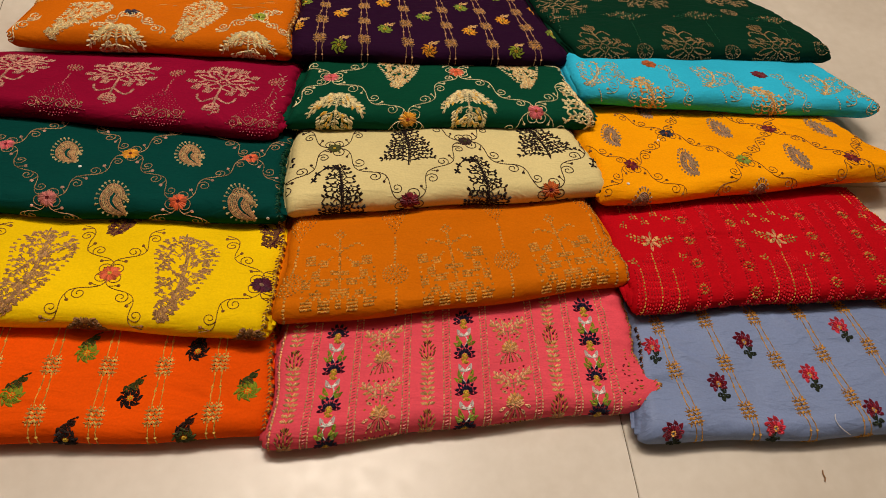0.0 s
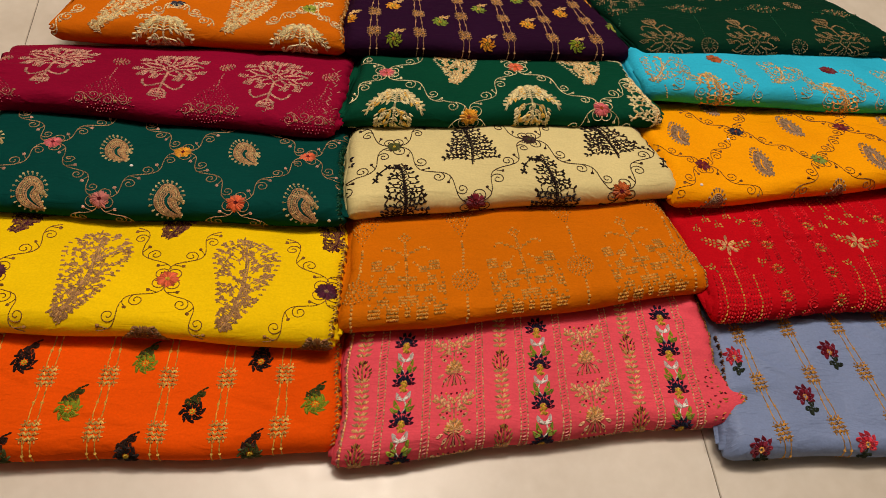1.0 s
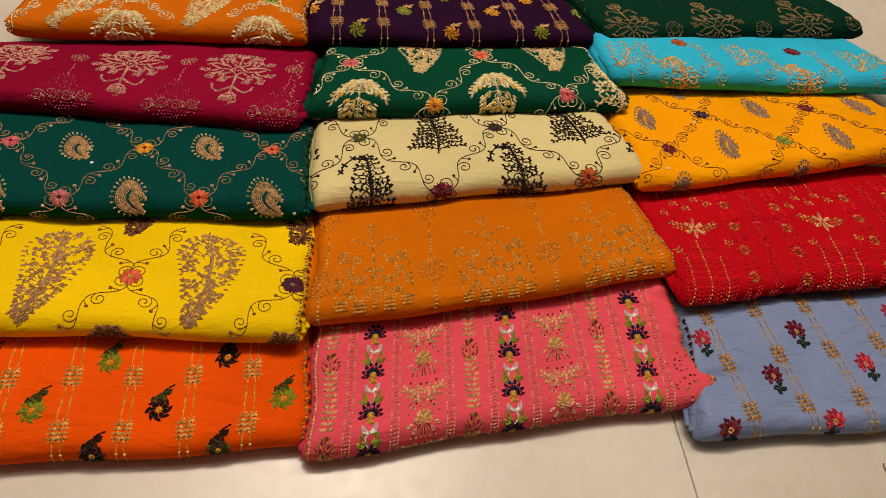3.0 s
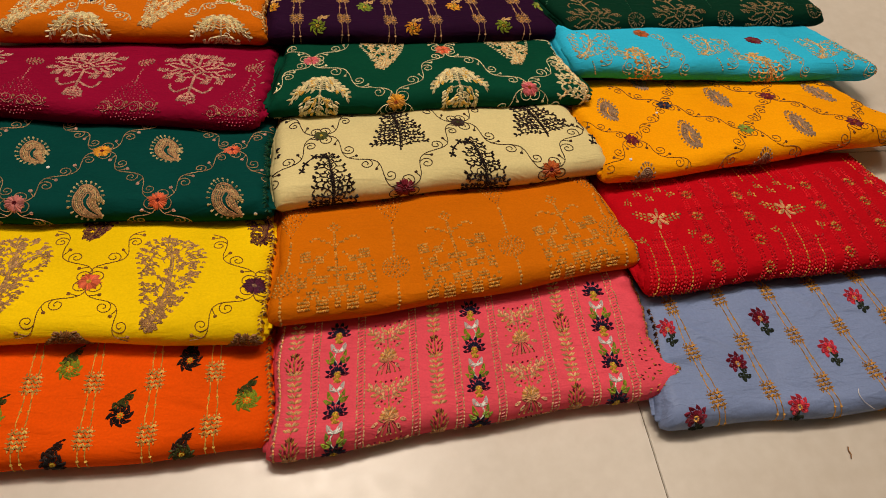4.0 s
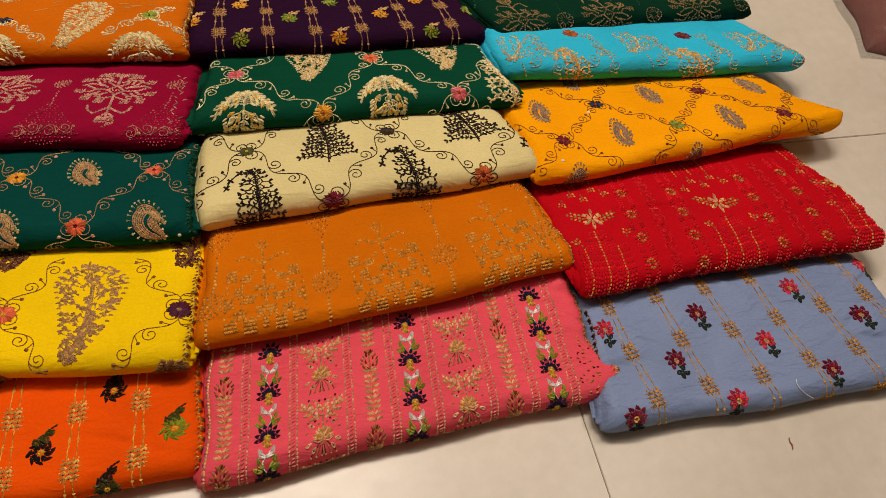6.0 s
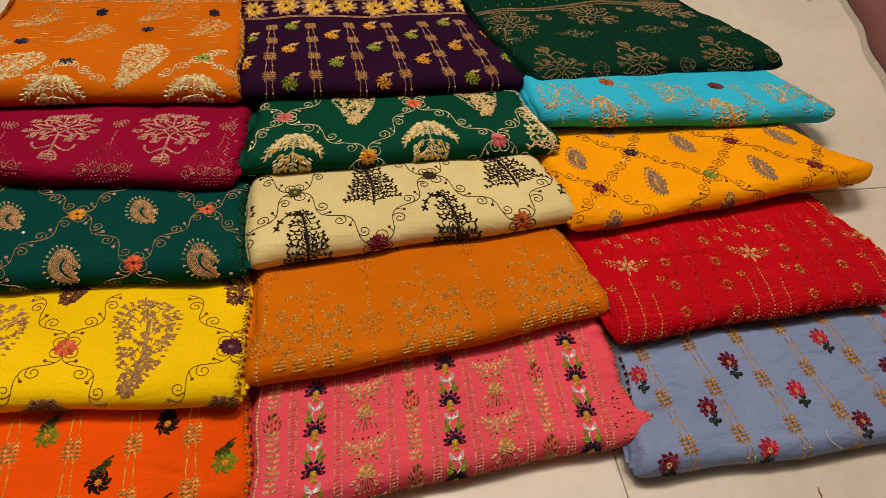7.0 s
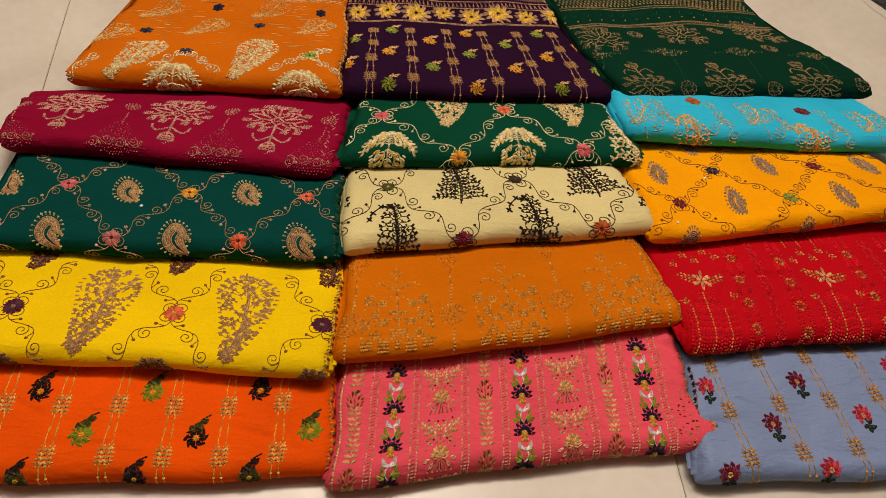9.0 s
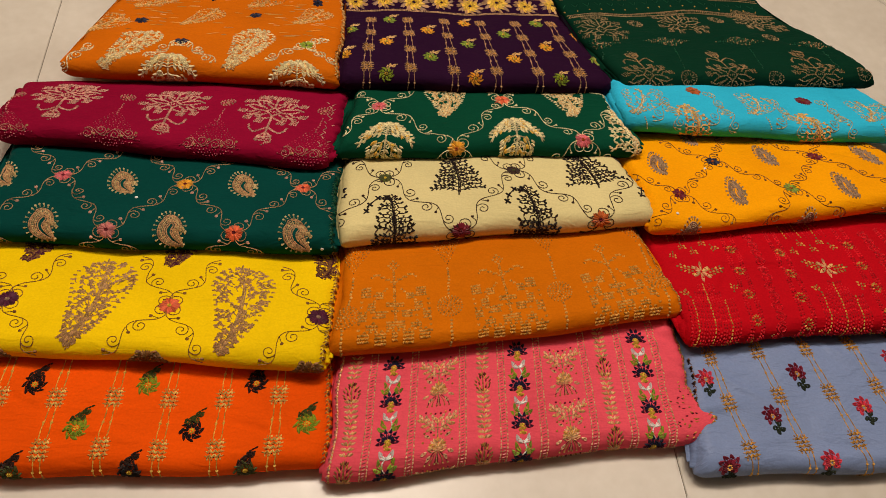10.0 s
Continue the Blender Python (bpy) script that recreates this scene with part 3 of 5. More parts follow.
def tree(c, x, q, wide, high, col, col2, turn=0.0, shape="cone", hook=0, rows=9, heavy=1.0):
    """A leafy tree of life: a stem with paired scrolling branches; cone (broad foot), fan (drooping crown) or drop (broad top, thin bent foot)."""
    w = Work(c, x, q, turn)
    if shape == "fan":
        # drooping plumes over a narrow worked vase
        for side in (-1, 1):
            for k in range(6):
                y0 = (0.33 - 0.055 * k) * high
                reach = (0.16 + 0.34 * math.sin(0.32 * k)) * wide
                drop = (0.04 + 0.035 * k) * high
                pts = [(side * reach * f, y0 + 0.10 * high * math.sin(f * 2.4) - drop * f * f) for f in np.linspace(0, 1, 6)]
                w.line(pts, col, 0.0026, 0.0017 * heavy)
                for i in range(1, 6):
                    px, py = pts[i]
                    w.leaf(px, py, -math.pi / 2 + side * (0.9 - 0.12 * i) + rng.normal(0, 0.15), 0.0085 * heavy, 0.0036 * heavy, col if (i + k) % 4 else col2)
                    if i > 2:
                        w.leaf(px, py, -math.pi / 2 + side * 1.7 + rng.normal(0, 0.15), 0.0070 * heavy, 0.0032 * heavy, col, 2)
            for k in range(17):
                px, py = side * rng.uniform(0.02, 0.27) * wide, rng.uniform(-0.48, -0.06) * high
                w.leaf(px, py, -math.pi / 2 + side * rng.uniform(0.1, 1.2), 0.0080 * heavy, 0.0034 * heavy, col2 if k % 2 else col, 2)
                if k % 3 == 0:
                    w.curl(px, py, math.pi / 2, 0.0042, side, col, 0.0014 * heavy, 1.2)
            w.line([(0, -0.08 * high), (side * 0.22 * wide, -0.14 * high), (side * 0.30 * wide, -0.34 * high), (side * 0.24 * wide, -0.50 * high)], col, 0.0026, 0.0018 * heavy)
            for k in range(6):
                w.leaf(side * 0.29 * wide, (-0.16 - 0.06 * k) * high, -math.pi / 2 + side * (0.9 - 0.1 * k), 0.0070 * heavy, 0.0030 * heavy, col, 2)
        w.line([(0, -0.5 * high), (0, 0.42 * high)], col, 0.0026, 0.0024 * heavy)
        for a in (-0.1, 0.6, 1.2, 1.57, 1.95, 2.6, 3.3):
            w.leaf(0, 0.36 * high, a, 0.0085 * heavy, 0.0036 * heavy, col, 2)
        w.done("embroidered_tree")
        return

    def mid(t):
        """The stem's line, bent at the foot of a drop."""
        return (0.10 * math.sin(2.6 * t) - 0.20 * (1 - t) ** 3) * wide if shape == "drop" else 0.03 * wide * math.sin(4 * t)

    if shape == "drop":
        def half_at(t):
            return wide * (0.10 + 0.40 * (t / 0.74) ** 0.9 if t < 0.74 else 0.50 * math.sqrt(max(0.03, 1 - ((t - 0.74) / 0.27) ** 2)))

        small = 0.86 * heavy * min(1.0, high / 0.10)
        w.line([(mid(t), (t - 0.5) * high) for t in np.linspace(0, 0.92, 16)], col, 0.0024, 0.0030 * heavy)
        w.line([(mid(t) + 0.0022, (t - 0.5) * high) for t in np.linspace(0, 0.80, 16)], col2, 0.0028, 0.0020 * heavy)
        count = int(34 + wide * high * 20000)
        for n in range(count):
            # leaf clusters strewn through the crown, each on a short curved twig
            t = ((n * 0.618034) % 1.0) * 0.97 + 0.02
            side, f = (-1 if n % 2 else 1), rng.uniform(0.0, 1.0)
            px, py = mid(t) + side * f * half_at(t), (t - 0.5) * high + rng.normal(0, 0.0015)
            out = math.pi / 2 - side * (0.35 + 0.9 * f) + rng.normal(0, 0.3)
            bx, by = px - 0.0075 * small * math.cos(out), py - 0.0075 * small * math.sin(out)
            w.line([(bx, by), ((bx + px) / 2 + 0.001 * side, (by + py) / 2), (px, py)], col2 if n % 3 else col, 0.0026, 0.0013 * heavy)
            for lean in (-0.75, 0.0, 0.75):
                w.petal(px, py, out + lean, rng.uniform(0.0044, 0.0066) * small, 0.0021 * small, col if (n + (lean > 0)) % 3 else col2, 0.2, 2)
            if n % 4 == 0:
                w.curl(px, py, out, 0.0036 * small, side, col, 0.0012 * heavy, 1.1)
        for n in range(26):
            # a feathered rim
            t = 0.30 + 0.68 * (n // 2) / 12
            side = -1 if n % 2 else 1
            w.petal(mid(t) + side * half_at(t), (t - 0.5) * high, math.pi / 2 - side * (1.1 + 0.5 * (1 - t)), 0.0068 * small, 0.0024 * small, col, -0.3 * side, 2)
        for k in range(7):
            px, py = mid(0) + (0.04 + 0.075 * k) * wide, (-0.50 + 0.026 * k + 0.004 * k * k) * high
            for a in (0.2, 1.3, 2.2):
                w.petal(px, py, a + rng.normal(0, 0.2), 0.0058 * small, 0.0024 * small, col2 if k % 2 else col, 0.2, 2)
        w.line([(0, 0.44 * high), (0.02 * wide, 0.56 * high)], col, 0.0026, 0.0018)
        for a in (0.0, 0.5, 2.6, 3.14):
            w.petal(0.01 * wide, 0.50 * high, a, 0.0085 * small, 0.0024 * small, col, 0, 2)
        w.done("embroidered_tree")
        return
    w.line([(mid(t), (t - 0.5) * high) for t in np.linspace(-0.06, 0.95, 14)], col, 0.0024, 0.0026 * heavy)
    w.line([(mid(t) + 0.002, (t - 0.5) * high) for t in np.linspace(0, 0.85, 14)], col2, 0.0028, 0.0016 * heavy)
    for k in range(rows):
        t = (k + 0.5) / rows
        half = 0.50 * (1 - t) ** 0.75 * (1.0 if k % 2 == 0 else 0.80) + 0.05
        half *= wide * rng.uniform(0.90, 1.08)
        y = (t - 0.5) * high
        for side in (-1, 1):
            steps = max(2, int(half / 0.0050))
            lift = (0.5 + 0.5 * rng.random()) * high / rows
            pts = [(mid(t) + side * half * f, y + lift * (math.sin(f * 2.6) + 0.5 * f * f)) for f in np.linspace(0, 1, steps + 1)]
            w.line(pts, col2 if k % 3 == 2 else col, 0.0025, 0.0014 * heavy)
            for i in range(1, steps + 1):
                px, py = pts[i]
                go = math.atan2(py - pts[i - 1][1], px - pts[i - 1][0])
                for lean in (0.75, -0.65):
                    if rng.random() < 0.9:
                        w.leaf(px, py, go + lean + rng.normal(0, 0.2), rng.uniform(0.0050, 0.0078) * heavy, 0.0025 * heavy, col if (i + k) % 4 else col2, 2)
            if half > 0.007:
                px, py = pts[-1]
                w.leaf(px, py, math.pi / 2 - side * 0.9, 0.0075 * heavy, 0.0034 * heavy, col, 2)
                w.curl(pts[steps // 2][0], pts[steps // 2][1], math.pi / 2 - side * 0.4, min(0.0058, half * 0.36), side, col, 0.0013 * heavy, 1.15)
    if hook:
        top = [(0, 0.42 * high), (hook * 0.12 * wide, 0.50 * high), (hook * 0.32 * wide, 0.50 * high), (hook * 0.50 * wide, 0.38 * high), (hook * 0.58 * wide, 0.26 * high)]
        w.line(top, col, 0.0025, 0.0020 * heavy)
        for px, py in top[1:]:
            for a in (0.9, 2.2, -0.8, -2.2):
                w.leaf(px, py, a, 0.0065 * heavy, 0.0030 * heavy, col, 2)
    else:
        for a in (0.5, 1.05, 1.57, 2.1, 2.65):
            w.leaf(0, 0.43 * high, a, 0.0080 * heavy, 0.0036 * heavy, col, 2)
    w.done("embroidered_tree")


def lozenge(i0, j0, r, solid=False):
    return [(i0 + i, j0 + j) for i in range(-r, r + 1) for j in range(-r, r + 1) if abs(i) + abs(j) == r or (solid and (abs(i) + abs(j) <= r) and (i + j) % 2 == 0)]


def sampler_tree(c, x, q, cell, col, col2=None, turn=0.0, flip=1, foot=True, width=0.0014, tall=1.0, stout=1.5):
    """A counted-stitch tree: a snowflake crown of slanting bands with block tips, on a stalk with hooked arms and a comb foot."""
    w, col2 = Work(c, x, q, turn), col2 or col
    wide = cell * stout

    def run(pts):
        w.band([(px * cell, py * cell * flip * tall) for px, py in pts], wide, col, col2, cell * 0.62, width)

    def tile(px, py):
        for i in (-1, 0, 1):
            run([(px - 1.4 + 0.3 * i, py + i), (px + 1.4 + 0.3 * i, py + i)])

    run([(0, 3.2), (3.2, 0), (0, -3.2), (-3.2, 0), (0, 3.2)])
    run([(-1.2, 0), (1.2, 0)])
    for sx in (-1, 1):
        run([(sx * 1.5, 3.5), (sx * 4, 6), (sx * 3, 9), (sx * 5.5, 10.5)])
        tile(sx * 7, 11.5)
        run([(sx * 3.5, 2), (sx * 7, 4.5), (sx * 8.5, 7.5), (sx * 11, 7)])
        tile(sx * 12.5, 7.5)
        run([(sx * 4, 0), (sx * 8, 0.5), (sx * 11, 2.5)])
        run([(sx * 7, 0.5), (sx * 9.5, -2), (sx * 12, -1.5)])
        tile(sx * 13.5, -1.5)
        run([(sx * 3, -2), (sx * 6, -4), (sx * 8, -3), (sx * 10, -5.5)])
        tile(sx * 10.5, -6.5)
        run([(sx * 5, -4), (sx * 5.5, -7)])
        tile(sx * 5, -8)
        run([(sx * 5.5, 5.5), (sx * 6, 8)])
        run([(sx * 1.5, 6), (sx * 5, 8.5), (sx * 9, 8.5)])
        run([(sx * 5.5, 3), (sx * 10, 4.5), (sx * 13, 3)])
        tile(sx * 3.5, 12)
        run([(sx * 1, -5), (sx * 4, -6), (sx * 7, -5)])
        run([(sx * 6, -1.5), (sx * 8, -3.5), (sx * 11, -4)])
    run([(0, 3.5), (0, 10)])
    tile(0, 11.5)
    if foot:
        run([(0, -3.5), (0, -20)])
        for sx in (-1, 1):
            run([(0, -12), (sx * 3, -14.5), (sx * 6, -16), (sx * 8, -14), (sx * 8.5, -11.5)])
            run([(0, -16), (sx * 2.5, -18), (sx * 3.5, -22)])
        for n in (-19, -20.5, -22):
            run([(-3.2, n), (3.2, n)])
        run([(0, -24.5), (1.8, -23)])
    w.done("cross_stitch_tree")


def medallion(c, x, q, cell, col, col2, turn=0.0):
    """A broad figure of hatched blocks in steps, joined by lines, with a forked sprout on top."""
    cells = set()
    for bx, by, wide, high in ((11, -9, 4, 3), (5, -10, 4, 4), (0, -9, 2, 3), (8, -5, 4, 2), (2, -5, 3, 3), (12, -2, 3, 3), (5, -1, 4, 3), (9, 2, 3, 3), (2, 3, 3, 2), (11, 7, 4, 4), (6, 6, 3, 3)):
        for sx in (-1, 1):
            cells |= {(sx * bx + i - wide // 2, by + j) for i in range(wide) for j in range(high)}
    for sx in (-1, 1):
        cells |= {(sx * i, j) for i in range(1, 13, 2) for j in (-6, 1)} | {(sx * 13, j) for j in range(-7, 7, 2)} | {(sx * 8, j) for j in range(-3, 9, 2)}
        cells |= {(sx * k, 13 + k // 2) for k in range(1, 8)} | {(sx * 8, 16), (sx * 9, 15), (sx * 3, 10), (sx * 4, 9)}
    cells |= {(0, j) for j in range(-4, 18)} | set(lozenge(0, 20, 2)) | {(0, 20)}
    w = Work(c, x, q, turn)
    w.tall = 1.25
    for n, (i, j) in enumerate(sorted(cells)):
        tone = col2 if n % 3 == 0 else col
        for side in (-1, 1):
            w.grain((i + 0.24 * side) * cell, j * cell, math.pi / 2 + 0.6 * side * (1 if (i + j) % 2 else -1), tone, cell * 1.05, 0.0017)
    w.done("cross_stitch_medallion")


def bead_ring(c, x, q, radius, col, col2, rings=4):
    w = Work(c, x, q)
    for k in range(rings):
        r = radius * (k + 0.5) / rings
        n = max(4, int(2 * math.pi * r / 0.0040))
        for i in range(n):
            a = 2 * math.pi * i / n + 0.4 * k
            w.knot(r * math.cos(a), r * math.sin(a), 0.0025, col if (i + k) % 3 else col2)
    w.done("beaded_ring")


def spark(c, x, q, radius, col, col2, rays=12):
    """Short rays round a ring, each tipped with a knot."""
    w = Work(c, x, q)
    for i in range(rays):
        a = 2 * math.pi * i / rays
        w.stitch(radius * 0.28 * math.cos(a), radius * 0.28 * math.sin(a), a, radius * (0.62 if i % 2 else 0.45), 0.0011, col)
        for b in (-0.16, 0.16):
            w.knot(radius * 0.95 * math.cos(a + b), radius * 0.95 * math.sin(a + b), 0.0020, col2 if i % 2 else col)
    w.done("embroidered_star")


def beads(c, pts, col, step=0.004, size=0.0024, name="bead_line"):
    w = Work(c)
    (xa, qa), (xb, qb) = pts
    n, way, shift = max(1, int(math.hypot(xb - xa, qb - qa) / step)), math.atan2(qb - qa, xb - xa), rng.random()
    for k in range(n):
        f = (k + shift) / n
        w.stitch(xa + (xb - xa) * f + rng.normal(0, 0.0002), qa + (qb - qa) * f, way + rng.normal(0, 0.15), step * rng.uniform(0.70, 0.92), size, col)
    w.done(name)


def dotted_triangle(c, x, q, wide, high, col, col2, way=1):
    w = Work(c, x, q)
    rows = int(high / 0.0042)
    for j in range(rows):
        half = wide / 2 * (1 - j / rows)
        n = max(1, int(2 * half / 0.0040))
        for i in range(n):
            w.knot(-half + (i + 0.5) * 2 * half / n + rng.normal(0, 0.0006), way * j * 0.0042 + rng.normal(0, 0.0006), 0.0018, col if rng.random() < 0.7 else col2)
    w.done("dotted_triangle")


def edging(c, side, q0, q1, col, col2):
    """A narrow worked edge along one side of the cloth."""
    w = Work(c)
    w.over = 0.006
    n = int((q1 - q0) / 0.0050)
    x = c.w - 0.004 if side > 0 else 0.008
    for k in range(n):
        q = q0 + k * 0.0050
        w.stitch(x - 0.003, q, 0.9, 0.0048, 0.0012, col)
        w.stitch(x + 0.001, q, 2.2, 0.0048, 0.0012, col2)
        if k % 2 == 0:
            for a in (-0.8, 0.0, 0.8):
                w.leaf(x, q, (0 if side > 0 else math.pi) + a, 0.0038, 0.0018, col, 2)
            w.knot(x, q + 0.003, 0.0022, col2)
    w.done("worked_edge")


# ---- embroidery, bolt by bolt ----
# bright orange: ladders of gold squares, sprigs between
c = CLOTHS["orange"]
for k in range(7):
    x = 0.0100 + 0.0570 * k
    for q in (0.1165, 0.0590, 0.0025):
        square(c, x, q, "light_gold", "gold")
    for q0, q1 in ((0.0675, 0.1085), (0.0105, 0.0515), (-0.036, -0.0055)):
        ladder(c, x, q0, q1, "bright_gold")
for k in range(4):
    sprig(c, 0.097 + 0.1143 * (k - 1), 0.077, "black_thread" if k % 2 else "lime", "lemon", "moss" if k % 2 == 0 else "coffee", 0.25)
    sprig(c, 0.038 + 0.1143 * k, 0.027, "lime" if k % 2 else "black_thread", "lemon", "moss", 0.25)
    sprig(c, 0.097 + 0.1143 * (k - 1), -0.021, "black_thread" if k % 2 == 0 else "moss", "lemon", "coffee", 0.25)
edging(c, 1, -0.02, 0.11, "brown", "saffron")

# coral pink: lotus columns, wheat and branch columns in gold, dotted double lines
c = CLOTHS["pink"]


def lotus(x, q, sway):
    """A dark lotus over a white tulip, with a pale winding stem and green leaves."""
    w = Work(c, x, q, 0.05 * (x - 0.2))
    w.line([(0, -0.015), (0.003 * sway, -0.021), (0.004 * sway, -0.026), (0, -0.032)], "white_thread", 0.0026, 0.0015)
    for a, n in ((-0.05, 0.0088), (0.42, 0.0095), (0.90, 0.0105), (1.35, 0.0120), (1.80, 0.0120), (2.24, 0.0105), (2.72, 0.0095), (3.19, 0.0088)):
        w.petal(0.0030 * math.cos(a), 0.0005 + 0.0035 * math.sin(a), a, n * 1.12, 0.0034, "navy" if n > 0.009 else "plum", 0, 3)
    for k in range(22):
        w.grain(0.0034 * math.cos(k * 2.4) * (0.4 + 0.6 * (k % 3) / 2), -0.0025 + 0.0052 * math.sin(k * 1.3), 1.57 + 0.3 * math.cos(k), ("lemon", "gold", "lemon")[k % 3], 0.0034, 0.0031)
    for side in (-1, 1):
        w.petal(0, -0.0185, math.pi / 2 - side * 0.95, 0.0128, 0.0050, "white_thread", 0.30 * side, 4)
        for px, py, a, n in ((0.002, -0.028, 0.75, 0.0135), (0.003, -0.030, 0.15, 0.0110)):
            w.petal(side * px, py, a if side > 0 else math.pi - a, n, 0.0040, "leaf_green" if (a > 0.3) == (side * sway > 0) else "lime", 0.3 * side, 3)
    w.done("embroidered_lotus")


def wheat(x, cones):
    """A narrow column of paired leaves, broken by dark cones of loose stitches."""
    w = Work(c, x, 0.0)
    for k in range(34):
        q = -0.046 + 0.0060 * k
        near = min(abs(q - z) for z in cones)
        if near < 0.011:
            continue
        for side in (-1, 1):
            for n, (px, lean) in enumerate(((0.0008, 0.55), (0.0028, 0.75), (0.0046, 0.95))):
                w.grain(side * (px + 0.0012), q + 0.0020 - 0.0002 * n, math.pi / 2 - side * lean, ("cream_peach", "pale_gold", "peach")[(n + k) % 3], 0.0058, 0.0023)
        w.grain(0, q, math.pi / 2, "gold", 0.0040, 0.0013)
    for z in cones:
        for j in range(6):
            half = 0.0085 * math.sin(0.5 + 0.45 * j)
            for i in range(5):
                f = (i - 2) / 2
                w.grain(f * half, z - 0.010 + 0.0040 * j - 0.002 * abs(f), math.pi / 2 - 0.7 * f, ("bronze", "maroon", "brown", "gold")[(i + 2 * j) % 4], 0.0050, 0.0021)
    w.done("embroidered_wheat")


def palmettes(x, q):
    """One repeat of a column: a palmette, berries, spread arms with leaves, a bud, and hanging dark stems."""
    w = Work(c, x, q)
    for k in range(9):
        a = 0.25 + (math.pi - 0.5) * k / 8
        w.petal(0, -0.002, a, 0.0135 - 0.003 * abs(math.cos(a)), 0.0034, ("cream_peach", "gold", "pale_gold")[k % 3], 0.0, 3)
        w.grain(0.006 * math.cos(a), -0.004 + 0.004 * math.sin(a), a, "tan", 0.005, 0.0016)
    for side in (-1, 1):
        w.petal(0, -0.004, -0.15 if side > 0 else math.pi + 0.15, 0.0110, 0.0028, "peach", 0.3 * side, 2)
        w.line([(0, 0.021), (side * 0.006, 0.022), (side * 0.012, 0.026), (side * 0.017, 0.032)], "tan", 0.0028, 0.0013)
        for px, py, a in ((0.005, 0.022, 1.4), (0.006, 0.022, -0.5), (0.010, 0.025, 1.5), (0.011, 0.025, -0.1), (0.014, 0.029, 1.7), (0.015, 0.030, 0.3), (0.017, 0.032, 1.1)):
            w.petal(side * px, py, a if side > 0 else math.pi - a, 0.0085, 0.0034, "cream_peach" if a > 0.5 else "pale_gold", 0, 3)
        for px, py in ((0.004, 0.0135), (0.0105, 0.0125), (0.0075, 0.0165), (0.0145, 0.0165), (0.003, 0.0375), (0.0085, 0.0385), (0.0135, 0.0400), (0.016, 0.006)):
            w.knot(side * px, py, 0.0026, "maroon" if int(px * 2000) % 3 == 0 else "gold")
        for t in range(3):
            w.line([(side * 0.0015 * t, -0.006), (side * (0.001 + 0.0042 * t), -0.012), (side * (0.002 + 0.0052 * t), -0.0175)], "bronze" if t % 2 else "maroon", 0.0025, 0.0010)
            w.knot(side * (0.002 + 0.0052 * t), -0.0185, 0.0024, "bronze")
        w.petal(0, 0.026, math.pi / 2 - side * 0.45, 0.0085, 0.0024, "pale_gold", 0, 2)
        for px, py, a in ((0.004, 0.030, 1.2), (0.003, 0.017, 0.9), (0.008, 0.010, 0.6), (0.007, -0.009, -0.9), (0.011, -0.005, -0.4)):
            w.petal(side * px, py, a if side > 0 else math.pi - a, 0.0075, 0.0030, "cream_peach", 0, 3)
    w.line([(0, -0.018), (0, 0.030)], "tan", 0.003, 0.0015)
    w.done("embroidered_branch")


for n, x in enumerate((0.067, 0.216, 0.368)):
    for k in range(-1, 3):
        lotus(x, 0.012 + 0.0445 * k + (0.004 if n == 2 else 0), 1 if (k + n) % 2 else -1)
for x in (0.004, 0.044, 0.092, 0.149, 0.195, 0.240, 0.298, 0.344, 0.388):
    w = Work(c, x, 0.0)
    for k in range(56):
        q = -0.046 + 0.0036 * k
        for side in (-1, 1):
            w.grain(side * 0.0037, q, math.pi / 2 + 0.12 * side, "cream_peach" if (k + side) % 4 else "peach", 0.0034, 0.0019)
        w.grain(0.0, q, 0.35, "dull_pink" if k % 3 else "peach", 0.0046, 0.0013)
    w.done("stitched_stripe")
wheat(0.023, (0.076, -0.014))
wheat(0.173, (0.071, -0.014))
wheat(0.321, (0.074, -0.012))
for x in (0.121, 0.270):
    for k in range(-1, 2):
        palmettes(x, 0.066 * k + (0.000 if x < 0.2 else -0.004))
w = Work(c)
w.over = 0.004
for k in range(45):
    w.grain(c.w - 0.020 + rng.normal(0, 0.006), rng.uniform(-0.02, 0.05), rng.uniform(0, 3), ("maroon", "gold", "bronze")[k % 3], 0.0026, 0.0016)
tagged(w.done("worked_corner"), kind="stuff")
edging(c, 1, -0.02, 0.13, "brown", "gold")
edging(c, -1, -0.03, 0.13, "dull_pink", "gold")

# slate blue: slanting ladders of gold squares, red sprigs on dark stalks
c = CLOTHS["blue"]
for k in range(6):
    for j in range(-1, 3):
        x, q = 0.057 + 0.0665 * k + 0.010 - 0.18 * (0.058 * j) - 0.010, 0.003 + 0.0062 * k + 0.058 * j
        square(c, x, q, "old_gold", "bronze", slant=0.12)
        ladder(c, x, q + 0.008, q + 0.050, "gold", skew=-0.19)
for x, q, tone, flip in ((0.022, 0.091, 1, 1), (0.146, 0.097, 0, 1), (0.285, 0.114, 1, 1), (0.405, 0.128, 1, 1), (0.097, 0.042, 0, 1), (0.216, 0.054, 1, 1), (0.355, 0.066, 0, 1), (0.032, -0.014, 0, 1), (0.151, -0.011, 1, -1), (0.278, 0.005, 0, -1), (0.395, 0.018, 1, -1)):
    bloom(c, x, q, ("wine", "rose")[tone], ("plum", "wine")[tone], "gold", "dark_green", flip, 0.1)

edging(c, -1, 0.045, 0.12, "coffee", "brown")

